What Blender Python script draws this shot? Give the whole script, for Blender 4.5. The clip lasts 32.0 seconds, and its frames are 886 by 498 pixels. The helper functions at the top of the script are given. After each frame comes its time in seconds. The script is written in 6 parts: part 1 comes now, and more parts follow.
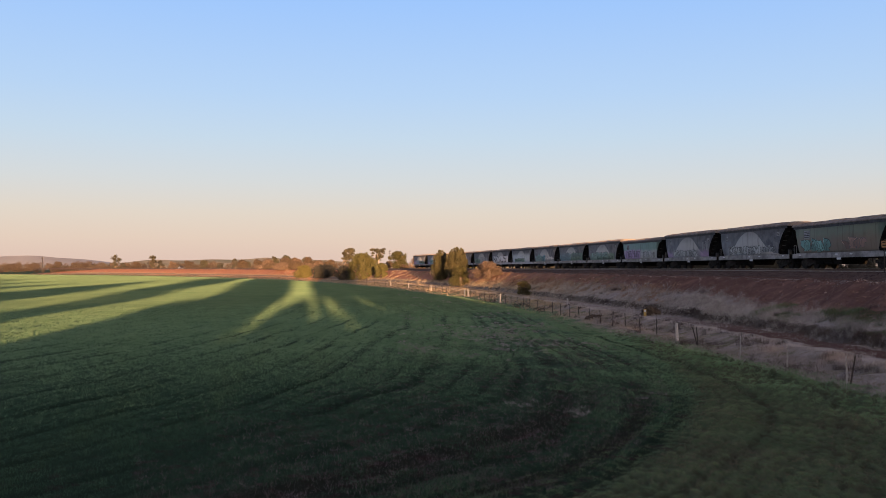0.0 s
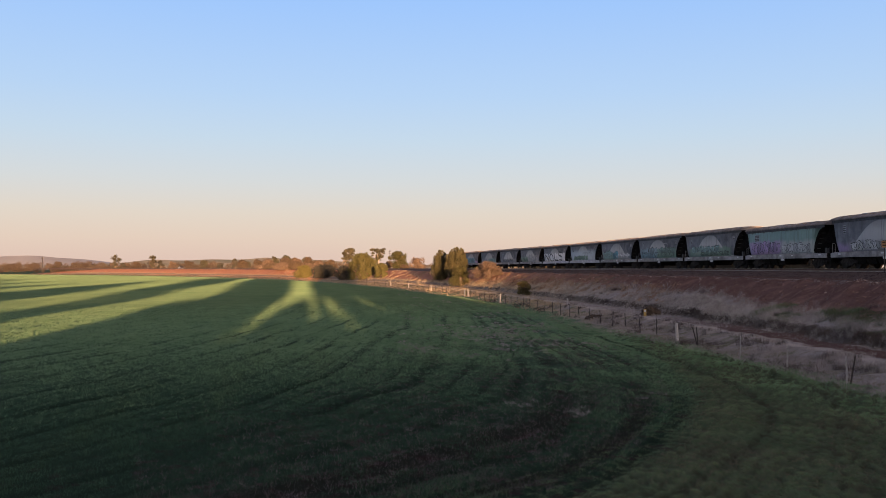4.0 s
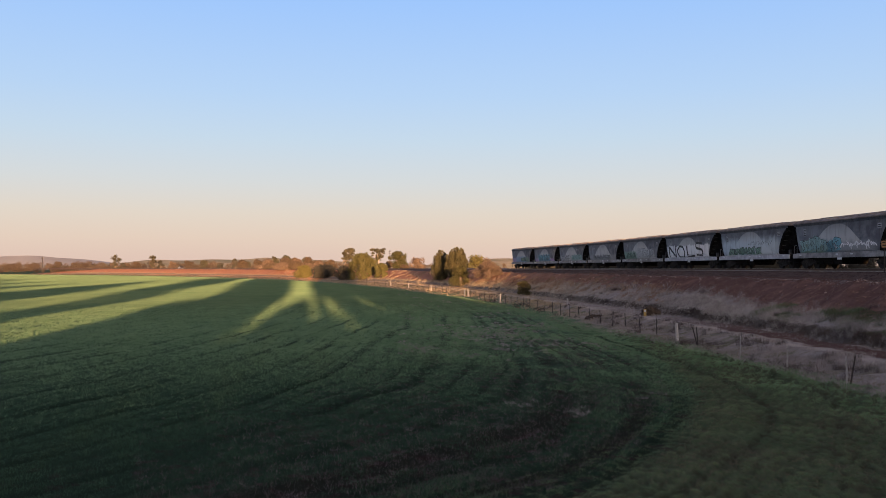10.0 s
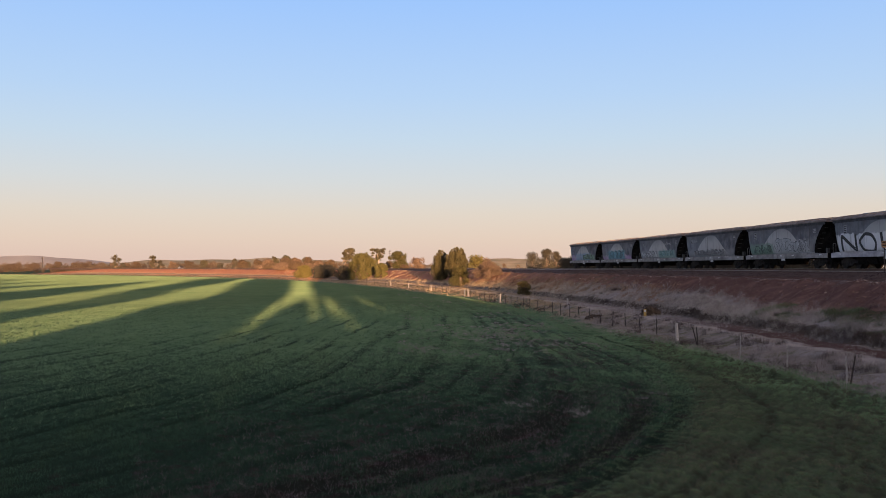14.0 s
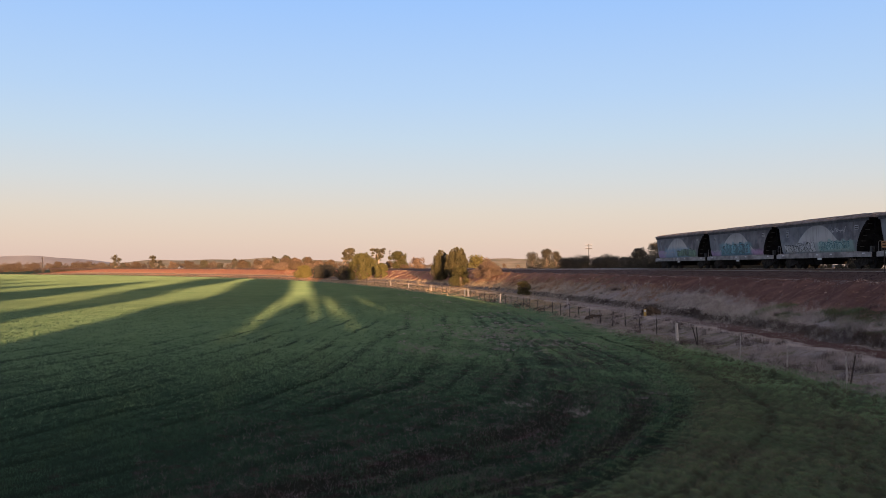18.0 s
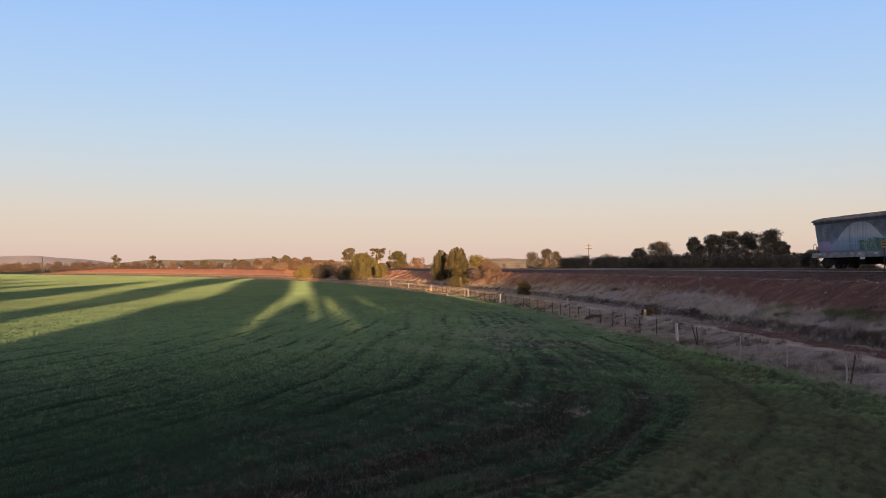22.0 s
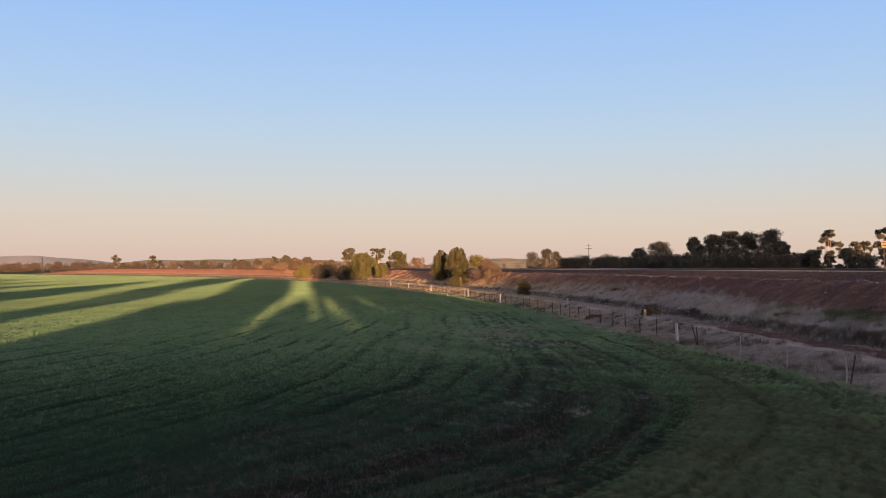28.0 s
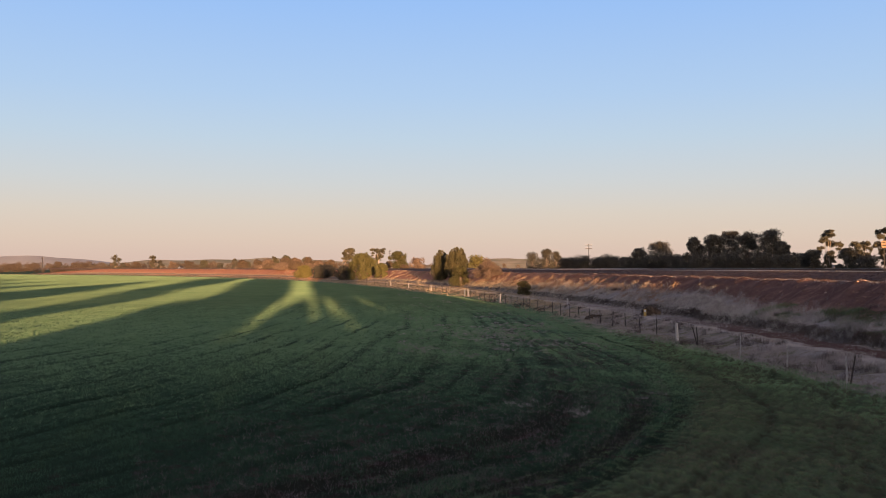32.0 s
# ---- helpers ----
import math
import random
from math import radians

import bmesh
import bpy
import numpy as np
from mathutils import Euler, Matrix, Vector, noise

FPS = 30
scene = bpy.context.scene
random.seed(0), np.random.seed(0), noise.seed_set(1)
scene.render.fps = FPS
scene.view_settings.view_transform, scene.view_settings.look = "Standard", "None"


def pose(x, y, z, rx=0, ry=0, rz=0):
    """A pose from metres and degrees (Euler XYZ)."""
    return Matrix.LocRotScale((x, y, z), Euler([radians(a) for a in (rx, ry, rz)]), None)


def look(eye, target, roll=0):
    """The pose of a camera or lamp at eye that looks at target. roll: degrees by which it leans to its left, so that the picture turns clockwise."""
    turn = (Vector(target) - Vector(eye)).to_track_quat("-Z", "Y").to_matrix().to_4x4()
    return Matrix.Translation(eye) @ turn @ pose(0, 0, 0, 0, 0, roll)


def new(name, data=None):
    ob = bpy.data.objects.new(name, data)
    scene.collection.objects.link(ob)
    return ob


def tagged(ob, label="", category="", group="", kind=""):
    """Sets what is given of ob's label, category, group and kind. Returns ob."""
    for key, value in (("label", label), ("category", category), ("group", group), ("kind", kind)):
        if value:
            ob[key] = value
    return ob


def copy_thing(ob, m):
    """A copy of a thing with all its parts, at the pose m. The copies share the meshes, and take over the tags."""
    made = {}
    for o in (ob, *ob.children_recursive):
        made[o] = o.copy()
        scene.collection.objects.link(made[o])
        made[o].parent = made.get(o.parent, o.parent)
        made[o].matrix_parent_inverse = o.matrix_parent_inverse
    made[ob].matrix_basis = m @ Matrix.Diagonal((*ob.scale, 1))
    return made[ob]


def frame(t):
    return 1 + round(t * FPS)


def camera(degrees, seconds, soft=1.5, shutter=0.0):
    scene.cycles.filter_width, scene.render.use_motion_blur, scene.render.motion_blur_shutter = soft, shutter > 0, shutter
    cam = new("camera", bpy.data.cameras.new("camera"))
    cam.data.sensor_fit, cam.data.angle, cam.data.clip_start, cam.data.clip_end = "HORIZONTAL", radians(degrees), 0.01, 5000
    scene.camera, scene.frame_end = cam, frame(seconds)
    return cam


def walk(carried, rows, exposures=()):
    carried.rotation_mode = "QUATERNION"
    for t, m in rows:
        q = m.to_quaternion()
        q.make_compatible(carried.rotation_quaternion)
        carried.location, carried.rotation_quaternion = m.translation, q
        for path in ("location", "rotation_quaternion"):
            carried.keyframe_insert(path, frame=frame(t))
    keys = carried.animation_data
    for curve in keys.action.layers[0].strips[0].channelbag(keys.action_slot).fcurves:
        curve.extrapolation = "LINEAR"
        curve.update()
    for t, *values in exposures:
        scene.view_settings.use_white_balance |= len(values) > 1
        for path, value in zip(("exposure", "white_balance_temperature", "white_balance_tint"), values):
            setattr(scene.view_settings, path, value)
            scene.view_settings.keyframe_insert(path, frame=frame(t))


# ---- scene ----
# The eye stands still, 5 m over the field and level with the rails.
cam = camera(55.42, 32.0, soft=0.7)
EYE = pose(0, 0, 5.0, 91.30, 0, 0)
walk(cam, [(0.0, EYE), (32.0, EYE)], exposures=[(0.0, 1.94), (21.2, 1.94), (22.8, 1.84), (32.0, 1.84)])

# ---- light ----
SUN_HEADING = radians(-8.9)      # the way the light travels over the ground, from +y towards +x
SUN_UP = radians(2.35)
world = bpy.data.worlds.new("evening_sky")
scene.world = world
world.use_nodes = True


def sky_world():
    nt = world.node_tree
    nt.nodes.clear()
    out = nt.nodes.new("ShaderNodeOutputWorld")
    sky = nt.nodes.new("ShaderNodeTexSky")
    sky.sky_type, sky.sun_disc = "NISHITA", False
    sky.sun_elevation, sky.sun_rotation = SUN_UP, math.pi + SUN_HEADING
    sky.dust_density, sky.ozone_density, sky.air_density = 1.5, 1.5, 1.0
    bg = nt.nodes.new("ShaderNodeBackground")
    bg.inputs["Strength"].default_value = SKY_NISHITA
    nt.links.new(sky.outputs[0], bg.inputs["Color"])
    # the band of the anti-twilight: peach at the horizon, blue above
    geo = nt.nodes.new("ShaderNodeTexCoord")
    sep = nt.nodes.new("ShaderNodeSeparateXYZ")
    nt.links.new(geo.outputs["Generated"], sep.inputs[0])
    ramp = nt.nodes.new("ShaderNodeValToRGB")
    cr = ramp.color_ramp
    cr.interpolation = "LINEAR"
    for i, (at, c) in enumerate(SKY_BAND):
        el = cr.elements[i] if i < 2 else cr.elements.new(at)
        el.position, el.color = at, (*c, 1)
    nt.links.new(sep.outputs["Z"], ramp.inputs[0])
    bg2 = nt.nodes.new("ShaderNodeBackground")
    bg2.inputs["Strength"].default_value = SKY_GLOW
    nt.links.new(ramp.outputs[0], bg2.inputs["Color"])
    # the wide warm glow round the low sun, behind the eye
    dot = nt.nodes.new("ShaderNodeVectorMath")
    dot.operation = "DOT_PRODUCT"
    nt.links.new(geo.outputs["Generated"], dot.inputs[0])
    dot.inputs[1].default_value = (-math.sin(SUN_HEADING), -math.cos(SUN_HEADING), 0.14)
    lobe = nt.nodes.new("ShaderNodeMapRange")
    lobe.interpolation_type = "SMOOTHSTEP"
    nt.links.new(dot.outputs["Value"], lobe.inputs[0])
    lobe.inputs[1].default_value, lobe.inputs[2].default_value = 0.15, 1.0
    lobe.inputs[3].default_value, lobe.inputs[4].default_value = 0.0, SUNSET
    core = nt.nodes.new("ShaderNodeMapRange")
    core.interpolation_type = "SMOOTHSTEP"
    nt.links.new(dot.outputs["Value"], core.inputs[0])
    core.inputs[1].default_value, core.inputs[2].default_value = 0.88, 1.01
    core.inputs[3].default_value, core.inputs[4].default_value = 0.0, AFTERGLOW
    both = nt.nodes.new("ShaderNodeMath")
    nt.links.new(lobe.outputs[0], both.inputs[0])
    nt.links.new(core.outputs[0], both.inputs[1])
    bg3 = nt.nodes.new("ShaderNodeBackground")
    bg3.inputs["Color"].default_value = (1.0, 0.70, 0.47, 1)
    nt.links.new(both.outputs[0], bg3.inputs["Strength"])
    add0 = nt.nodes.new("ShaderNodeAddShader")
    nt.links.new(bg2.outputs[0], add0.inputs[0])
    nt.links.new(bg3.outputs[0], add0.inputs[1])
    add = nt.nodes.new("ShaderNodeAddShader")
    nt.links.new(bg.outputs[0], add.inputs[0])
    nt.links.new(add0.outputs[0], add.inputs[1])
    nt.links.new(add.outputs[0], out.inputs[0])


SKY_NISHITA, SKY_GLOW, SUNSET, AFTERGLOW = 0.012, 0.245, 0.07, 1.2
SKY_BAND = [(0.0, (0.774, 0.567, 0.485)), (0.035, (0.764, 0.624, 0.535)), (0.065, (0.726, 0.652, 0.594)), (0.1, (0.64, 0.666, 0.703)), (0.15, (0.535, 0.661, 0.812)), (0.2, (0.449, 0.624, 0.891)), (0.31, (0.32, 0.539, 0.97)), (0.55, (0.30, 0.35, 0.60)), (1.0, (0.21, 0.235, 0.42))]
sky_world()
sun = new("sun", bpy.data.lights.new("sun", "SUN"))
sun.data.energy, sun.data.angle, sun.data.color = 4.3, radians(0.6), (1.0, 0.56, 0.27)
DRIFT = Vector((math.sin(SUN_HEADING) * math.cos(SUN_UP), math.cos(SUN_HEADING) * math.cos(SUN_UP), -math.sin(SUN_UP)))
sun.matrix_world = look((0, -60, 60), Vector((0, -60, 60)) + DRIFT)

# ---- the railway's curve ----
HUB, RADIUS, RAIL_TOP = Vector((-796.6, -3.4)), 829.2, 4.95
ARC0 = math.atan2(61.64 - HUB.y, 29.98 - HUB.x)
SPEED, TAIL0, PITCH = 8.769, 198.87, 14.6


TRACK = -1.45          # the middle of the track, on the scale of p
STRAIGHT = -25.0      # before this the railway runs straight


def on_arc(s, p=0.0, z=0.0):
    """The place s metres along the railway and p metres towards the field."""
    b = ARC0 + max(s, STRAIGHT) / RADIUS
    back = min(s - STRAIGHT, 0.0)
    return Vector((HUB.x + (RADIUS - p) * math.cos(b) - back * math.sin(b), HUB.y + (RADIUS - p) * math.sin(b) + back * math.cos(b), z))


def arc_turn(s):
    return ARC0 + max(s, STRAIGHT) / RADIUS + math.pi / 2


def arc_coords(x, y):
    """s and p of places, as arrays."""
    dx, dy = x - HUB.x, y - HUB.y
    b = ARC0 + STRAIGHT / RADIUS
    along, out = -dx * math.sin(b) + dy * math.cos(b), dx * math.cos(b) + dy * math.sin(b)
    s, p = (np.arctan2(dy, dx) - ARC0) * RADIUS, RADIUS - np.hypot(dx, dy)
    return np.where(along < 0, STRAIGHT + along, s), np.where(along < 0, RADIUS - out, p)


PROFILE_P = [-60, -17.5, -11, -6.2, -5.1, -3.4, 0.5, 2.4, 4.2, 6.6, 9.3, 9.7, 10.2, 12.2, 13.4, 15.0, 17.0, 22.0]
PROFILE_Z = [1.0, 1.2, 1.6, 4.1, 4.2, 4.60, 4.60, 4.14, 4.04, 2.85, 1.66, 1.56, 1.06, 1.0, 0.95, 0.42, 0.2, 0.0]


def wobble(x, y):
    """Gentle smooth unevenness, in -1 to 1."""
    return (np.sin(x * 0.9 + 1.3 * np.sin(y * 0.37)) * np.sin(y * 0.71 + 1.1 * np.sin(x * 0.43)) + np.sin(x * 2.3 + y * 1.7 + 2 * np.sin(y * 0.9)) * 0.5) / 1.5


def lumps(x, y):
    """Rounded tussocks about a metre across, in 0 to 1."""
    return np.clip(0.40 + 1.5 * wobble(x * 10.5 + 0.9 * np.sin(y * 0.8), y * 10.4 + 5) + 0.4 * wobble(x * 0.8, y * 0.7 + 2), 0, 1)


def furrow(x, y, lane):
    """How deep a place lies in a furrow between the sown beds, in 0 to 1."""
    turn = lane * 2.86 + 0.9 * wobble(x * 0.22, y * 0.22)
    patchy = np.clip(0.6 + 0.4 * wobble(x * 0.31 + 3, y * 0.27), 0.25, 0.9)
    return patchy * np.maximum(np.maximum(np.cos(turn), 0) ** 5, 0.7 * np.maximum(np.cos(turn * 3 + 1), 0) ** 3)


def height(x, y):
    s, p = arc_coords(x, y)
    bank = np.interp(p, PROFILE_P, PROFILE_Z)
    fade = np.clip((760 - s) / 120, 0, 1) * np.clip((s + 420) / 120, 0, 1)
    rough = np.interp(p, [-40, -6.4, -5, 2.6, 4.6, 9, 10.5, 12, 14.5, 19, 24], [0.1, 0.1, 0.0, 0.0, 0.09, 0.16, 0.07, 0.06, 0.12, 0.07, 0.03])
    far = np.clip((600 - np.hypot(x, y)) / 300, 0, 1)
    lane = row_lane(x, y)
    rut = sum(np.exp(-((lane - r) / 0.16) ** 2) for r in RUTS) * np.clip((110 - np.hypot(x, y)) / 60, 0, 1)
    tuft = np.clip((crop_edge(s) + 0.3 - lane) / 1.2, 0, 1) * np.clip((p - 14) / 2, 0, 1) * (0.09 + 0.07 * wobble(x * 1.7 + 3, y * 1.1) + 0.09 * lumps(x, y) * (1 + 1.6 * np.exp(-((lush_of(s, p) - 1.2) / 1.3) ** 2)))
    mounds = 0.17 * np.clip(wobble(x * 4.3 + 1, y * 3.1) + 0.35 * wobble(x * 1.1, y * 0.9), 0, 1) * np.exp(-((lush_of(s, p) - 1.6) / 1.7) ** 2) * (lush_of(s, p) > -0.3) * np.clip((4.6 - lane) / 1.5, 0, 1) * np.clip((90 - np.hypot(x, y)) / 40, 0, 1)
    drills = -0.075 * furrow(x, y, lane) * np.clip(lane - 4.5, 0, 1) * np.clip((170 - np.hypot(x, y)) / 80, 0, 1)
    rills = 0.24 * np.sin(s * 2.1 + 2.2 * np.sin(s * 0.53) + 0.8 * p) * np.abs(np.sin(s * 0.9 + p * 1.3)) * np.interp(p, [2.9, 3.9, 6.2, 7.6], [0, 1, 1, 0]) * np.clip((200 - s) / 70, 0.12, 1)
    return bank * fade + rills + tuft * far + mounds - 0.07 * rut + drills + rough * np.interp(s, [40, 110], [1, 0.35]) * wobble(x, y) * far * fade + 0.02 * wobble(x * 0.2, y * 0.2) * far


def cover_of(s, p):
    """The bank's grass begins lower down where the bank stands nearest to the eye."""
    return p - 1.5 * np.clip((9 - s) / 12, 0, 1) * np.clip((10.5 - p) / 2, 0, 1) + np.interp(s, [12, 30, 55, 100, 150], [0, 0.3, 0.2, -0.9, -1.8])


def lush_of(s, p):
    """How far inside the green verge a place lies."""
    return p - np.interp(s, [-32, -24, -18, -10, 0, 8, 30], [15.9, 16.2, 16.4, 16.6, 17.1, 17.5, 19.5])


def crop_edge(s):
    """The lane at which the wheat begins."""
    return np.interp(s, [-32, -24, -16, -8, 4], [6.4, 5.8, 4.8, 4.0, 2.7])


def row_lane(x, y):
    """The distance from the field's edge, whose rows follow the fence and turn round the corner below the eye."""
    s, p = arc_coords(x, y)
    u = np.maximum(p - 14.5, 0.05)
    w = np.maximum(y - 7.0 - 1.2 * x, 0.05)
    return (u ** -1.5 + w ** -1.5) ** (-1 / 1.5) + np.interp(s, [2, 38], [0.0, 2.2]) - 0.3 * np.clip(3.0 - x, 0, 8)


RUTS = (4.6, 7.6, 9.6)


# ---- materials ----
def mat(name, rough=0.85, spec=0.3):
    m = bpy.data.materials.new(name)
    m.use_nodes = True
    b = m.node_tree.nodes["Principled BSDF"]
    b.inputs["Roughness"].default_value = rough
    b.inputs["Specular IOR Level"].default_value = spec
    return m, m.node_tree, b


def node(nt, kind, **kw):
    n = nt.nodes.new(kind)
    for k, v in kw.items():
        if k == "operation":
            n.operation = v
        elif k == "blend_type":
            n.blend_type = v
        elif k == "data_type":
            n.data_type = v
        elif k == "attribute_name":
            n.attribute_name = v
        elif k == "noise_dimensions":
            n.noise_dimensions = v
        else:
            n.inputs[k].default_value = v
    return n


def tex_noise(nt, vec, scale, detail=4, rough=0.6):
    n = node(nt, "ShaderNodeTexNoise", Scale=scale, Detail=detail, Roughness=rough)
    if vec is not None:
        nt.links.new(vec, n.inputs["Vector"])
    return n.outputs["Fac"]


def maths(nt, op, a, b=0.0, c=0.0):
    n = nt.nodes.new("ShaderNodeMath")
    n.operation = op
    for i, v in enumerate((a, b, c)):
        if isinstance(v, (int, float)):
            n.inputs[i].default_value = v
        else:
            nt.links.new(v, n.inputs[i])
    return n.outputs[0]


def ramp(nt, fac, stops):
    n = nt.nodes.new("ShaderNodeValToRGB")
    for i, (at, c) in enumerate(stops):
        el = n.color_ramp.elements[i] if i < 2 else n.color_ramp.elements.new(at)
        el.position, el.color = at, (*c, 1) if len(c) == 3 else c
    nt.links.new(fac, n.inputs[0])
    return n.outputs[0]


def mix(nt, fac, a, b, blend="MIX"):
    n = nt.nodes.new("ShaderNodeMix")
    n.data_type, n.blend_type = "RGBA", blend
    for i, v in ((0, fac), (6, a), (7, b)):
        if isinstance(v, (int, float)):
            n.inputs[i].default_value = v
        elif isinstance(v, tuple):
            n.inputs[i].default_value = (*v, 1)
        else:
            nt.links.new(v, n.inputs[i])
    return n.outputs[2]


def step(nt, v, lo, hi):
    """0 below lo, 1 above hi."""
    n = nt.nodes.new("ShaderNodeMapRange")
    n.interpolation_type = "SMOOTHSTEP"
    nt.links.new(v, n.inputs[0])
    n.inputs[1].default_value, n.inputs[2].default_value = lo, hi
    return n.outputs[0]


def bump(nt, b, h, strength=0.5, dist=0.05):
    n = node(nt, "ShaderNodeBump", Strength=strength, Distance=dist)
    nt.links.new(h, n.inputs["Height"])
    nt.links.new(n.outputs[0], b.inputs["Normal"])


def speckled(name, c1, c2, scale=8.0, rough=0.85, island=0.0, spec=0.25, relief=0.0):
    """A plain surface with grain and stains between two colours; island: how far loose pieces differ."""
    m, nt, b = mat(name, rough, spec)
    pos = nt.nodes.new("ShaderNodeTexCoord").outputs["Object"]
    f = maths(nt, "ADD", maths(nt, "MULTIPLY", tex_noise(nt, pos, scale), 0.6), maths(nt, "MULTIPLY", tex_noise(nt, pos, scale * 0.12), 0.4))
    col = mix(nt, step(nt, f, 0.35, 0.65), c1, c2)
    if island:
        g = nt.nodes.new("ShaderNodeNewGeometry").outputs["Random Per Island"]
        col = mix(nt, maths(nt, "MULTIPLY", maths(nt, "SUBTRACT", 1.0, g), island), col, tuple(v * 0.35 for v in c1))
    nt.links.new(col, b.inputs["Base Color"])
    if relief:
        bump(nt, b, f, 0.6, relief)
    return m


def leaf_material(name, c1, c2, island=0.75):
    m = speckled(name, c1, c2, 0.6, 0.8, island, 0.06)
    nt = m.node_tree
    b = nt.nodes["Principled BSDF"]
    tr = nt.nodes.new("ShaderNodeBsdfTranslucent")
    tr.inputs[0].default_value = (*c2, 1)
    mx = nt.nodes.new("ShaderNodeMixShader")
    mx.inputs[0].default_value = 0.2
    nt.links.new(b.outputs[0], mx.inputs[1])
    nt.links.new(tr.outputs[0], mx.inputs[2])
    nt.links.new(mx.outputs[0], nt.nodes["Material Output"].inputs[0])
    return m


def ground_material():
    m, nt, b = mat("ground_cover", 1.0, 0.0)
    pos = nt.nodes.new("ShaderNodeNewGeometry").outputs["Position"]
    p0 = node(nt, "ShaderNodeAttribute", attribute_name="across").outputs["Fac"]
    lane = node(nt, "ShaderNodeAttribute", attribute_name="lane").outputs["Fac"]
    big, fine, mid = tex_noise(nt, pos, 0.25, 5), tex_noise(nt, pos, 9.0, 6, 0.7), tex_noise(nt, pos, 1.4, 5)
    p = maths(nt, "ADD", p0, maths(nt, "MULTIPLY_ADD", mid, 1.6, -0.8))
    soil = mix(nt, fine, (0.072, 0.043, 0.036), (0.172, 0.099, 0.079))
    # farther along the soil is brightened: low sunlight put into its colour
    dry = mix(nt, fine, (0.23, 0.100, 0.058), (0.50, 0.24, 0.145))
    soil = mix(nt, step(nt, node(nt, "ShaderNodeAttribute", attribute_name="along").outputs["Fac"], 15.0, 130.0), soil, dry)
    stones = step(nt, tex_noise(nt, pos, 5.0, 3), 0.62, 0.66)
    soil = mix(nt, maths(nt, "MULTIPLY", stones, 0.5), soil, (0.42, 0.25, 0.17))
    # rain has run down the bare slope in streaks
    way = node(nt, "ShaderNodeCombineXYZ")
    nt.links.new(maths(nt, "MULTIPLY", node(nt, "ShaderNodeAttribute", attribute_name="along").outputs["Fac"], 1.1), way.inputs[0])
    nt.links.new(maths(nt, "MULTIPLY", p0, 0.35), way.inputs[1])
    run = tex_noise(nt, way.outputs[0], 1.0, 6, 0.7)
    soil = mix(nt, maths(nt, "MULTIPLY", step(nt, run, 0.42, 0.62), 0.4), soil, (0.055, 0.030, 0.024))
    soil = mix(nt, maths(nt, "MULTIPLY", step(nt, run, 0.50, 0.36), 0.3), soil, (0.24, 0.135, 0.098))
    straw = mix(nt, fine, (0.15, 0.131, 0.115), (0.34, 0.298, 0.262))
    straw = mix(nt, maths(nt, "MULTIPLY", step(nt, tex_noise(nt, pos, 2.6, 4), 0.47, 0.6), 0.4), straw, (0.085, 0.068, 0.05))
    # straw turns golden along the bank, with the sunlight in its colour
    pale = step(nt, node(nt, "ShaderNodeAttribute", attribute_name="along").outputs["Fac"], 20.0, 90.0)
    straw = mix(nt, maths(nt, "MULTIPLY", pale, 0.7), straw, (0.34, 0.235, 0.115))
    weeds = mix(nt, step(nt, big, 0.45, 0.6), mix(nt, fine, (0.09, 0.075, 0.05), (0.20, 0.165, 0.11)), mix(nt, fine, (0.04, 0.05, 0.02), (0.12, 0.12, 0.05)))
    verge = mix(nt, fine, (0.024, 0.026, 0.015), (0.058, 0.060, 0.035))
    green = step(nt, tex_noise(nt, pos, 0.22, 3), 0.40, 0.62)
    # hollows between tussocks are dark in the colour, as shade the relief lacks
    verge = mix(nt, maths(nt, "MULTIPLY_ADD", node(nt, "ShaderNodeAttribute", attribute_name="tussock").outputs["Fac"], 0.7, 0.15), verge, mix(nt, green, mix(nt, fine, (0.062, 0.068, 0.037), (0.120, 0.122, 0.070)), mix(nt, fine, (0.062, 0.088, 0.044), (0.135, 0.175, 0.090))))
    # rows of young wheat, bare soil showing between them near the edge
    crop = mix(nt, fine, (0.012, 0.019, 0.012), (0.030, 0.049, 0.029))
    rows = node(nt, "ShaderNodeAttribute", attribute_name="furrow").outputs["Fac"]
    # shade near the eye is put into the colour: the field brightens outwards
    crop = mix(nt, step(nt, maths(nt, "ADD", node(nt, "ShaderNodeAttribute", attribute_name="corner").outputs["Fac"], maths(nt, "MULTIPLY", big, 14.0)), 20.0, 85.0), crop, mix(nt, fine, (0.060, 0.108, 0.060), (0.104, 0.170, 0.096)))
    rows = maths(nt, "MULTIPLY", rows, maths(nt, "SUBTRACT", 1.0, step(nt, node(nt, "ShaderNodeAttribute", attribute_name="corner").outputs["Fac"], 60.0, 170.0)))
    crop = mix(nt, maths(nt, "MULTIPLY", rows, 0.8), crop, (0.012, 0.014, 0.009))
    bare = maths(nt, "MULTIPLY", step(nt, mid, 0.52, 0.66), maths(nt, "MULTIPLY", step(nt, lane, 5.0, 6.5), maths(nt, "SUBTRACT", 1.0, step(nt, lane, 11.0, 17.0))))
    crop = mix(nt, maths(nt, "MULTIPLY", bare, 0.8), crop, mix(nt, fine, (0.018, 0.012, 0.011), (0.062, 0.042, 0.037)))
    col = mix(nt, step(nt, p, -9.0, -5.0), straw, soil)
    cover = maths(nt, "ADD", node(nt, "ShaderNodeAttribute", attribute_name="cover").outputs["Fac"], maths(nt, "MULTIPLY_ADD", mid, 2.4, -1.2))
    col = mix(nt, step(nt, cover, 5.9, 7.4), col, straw)
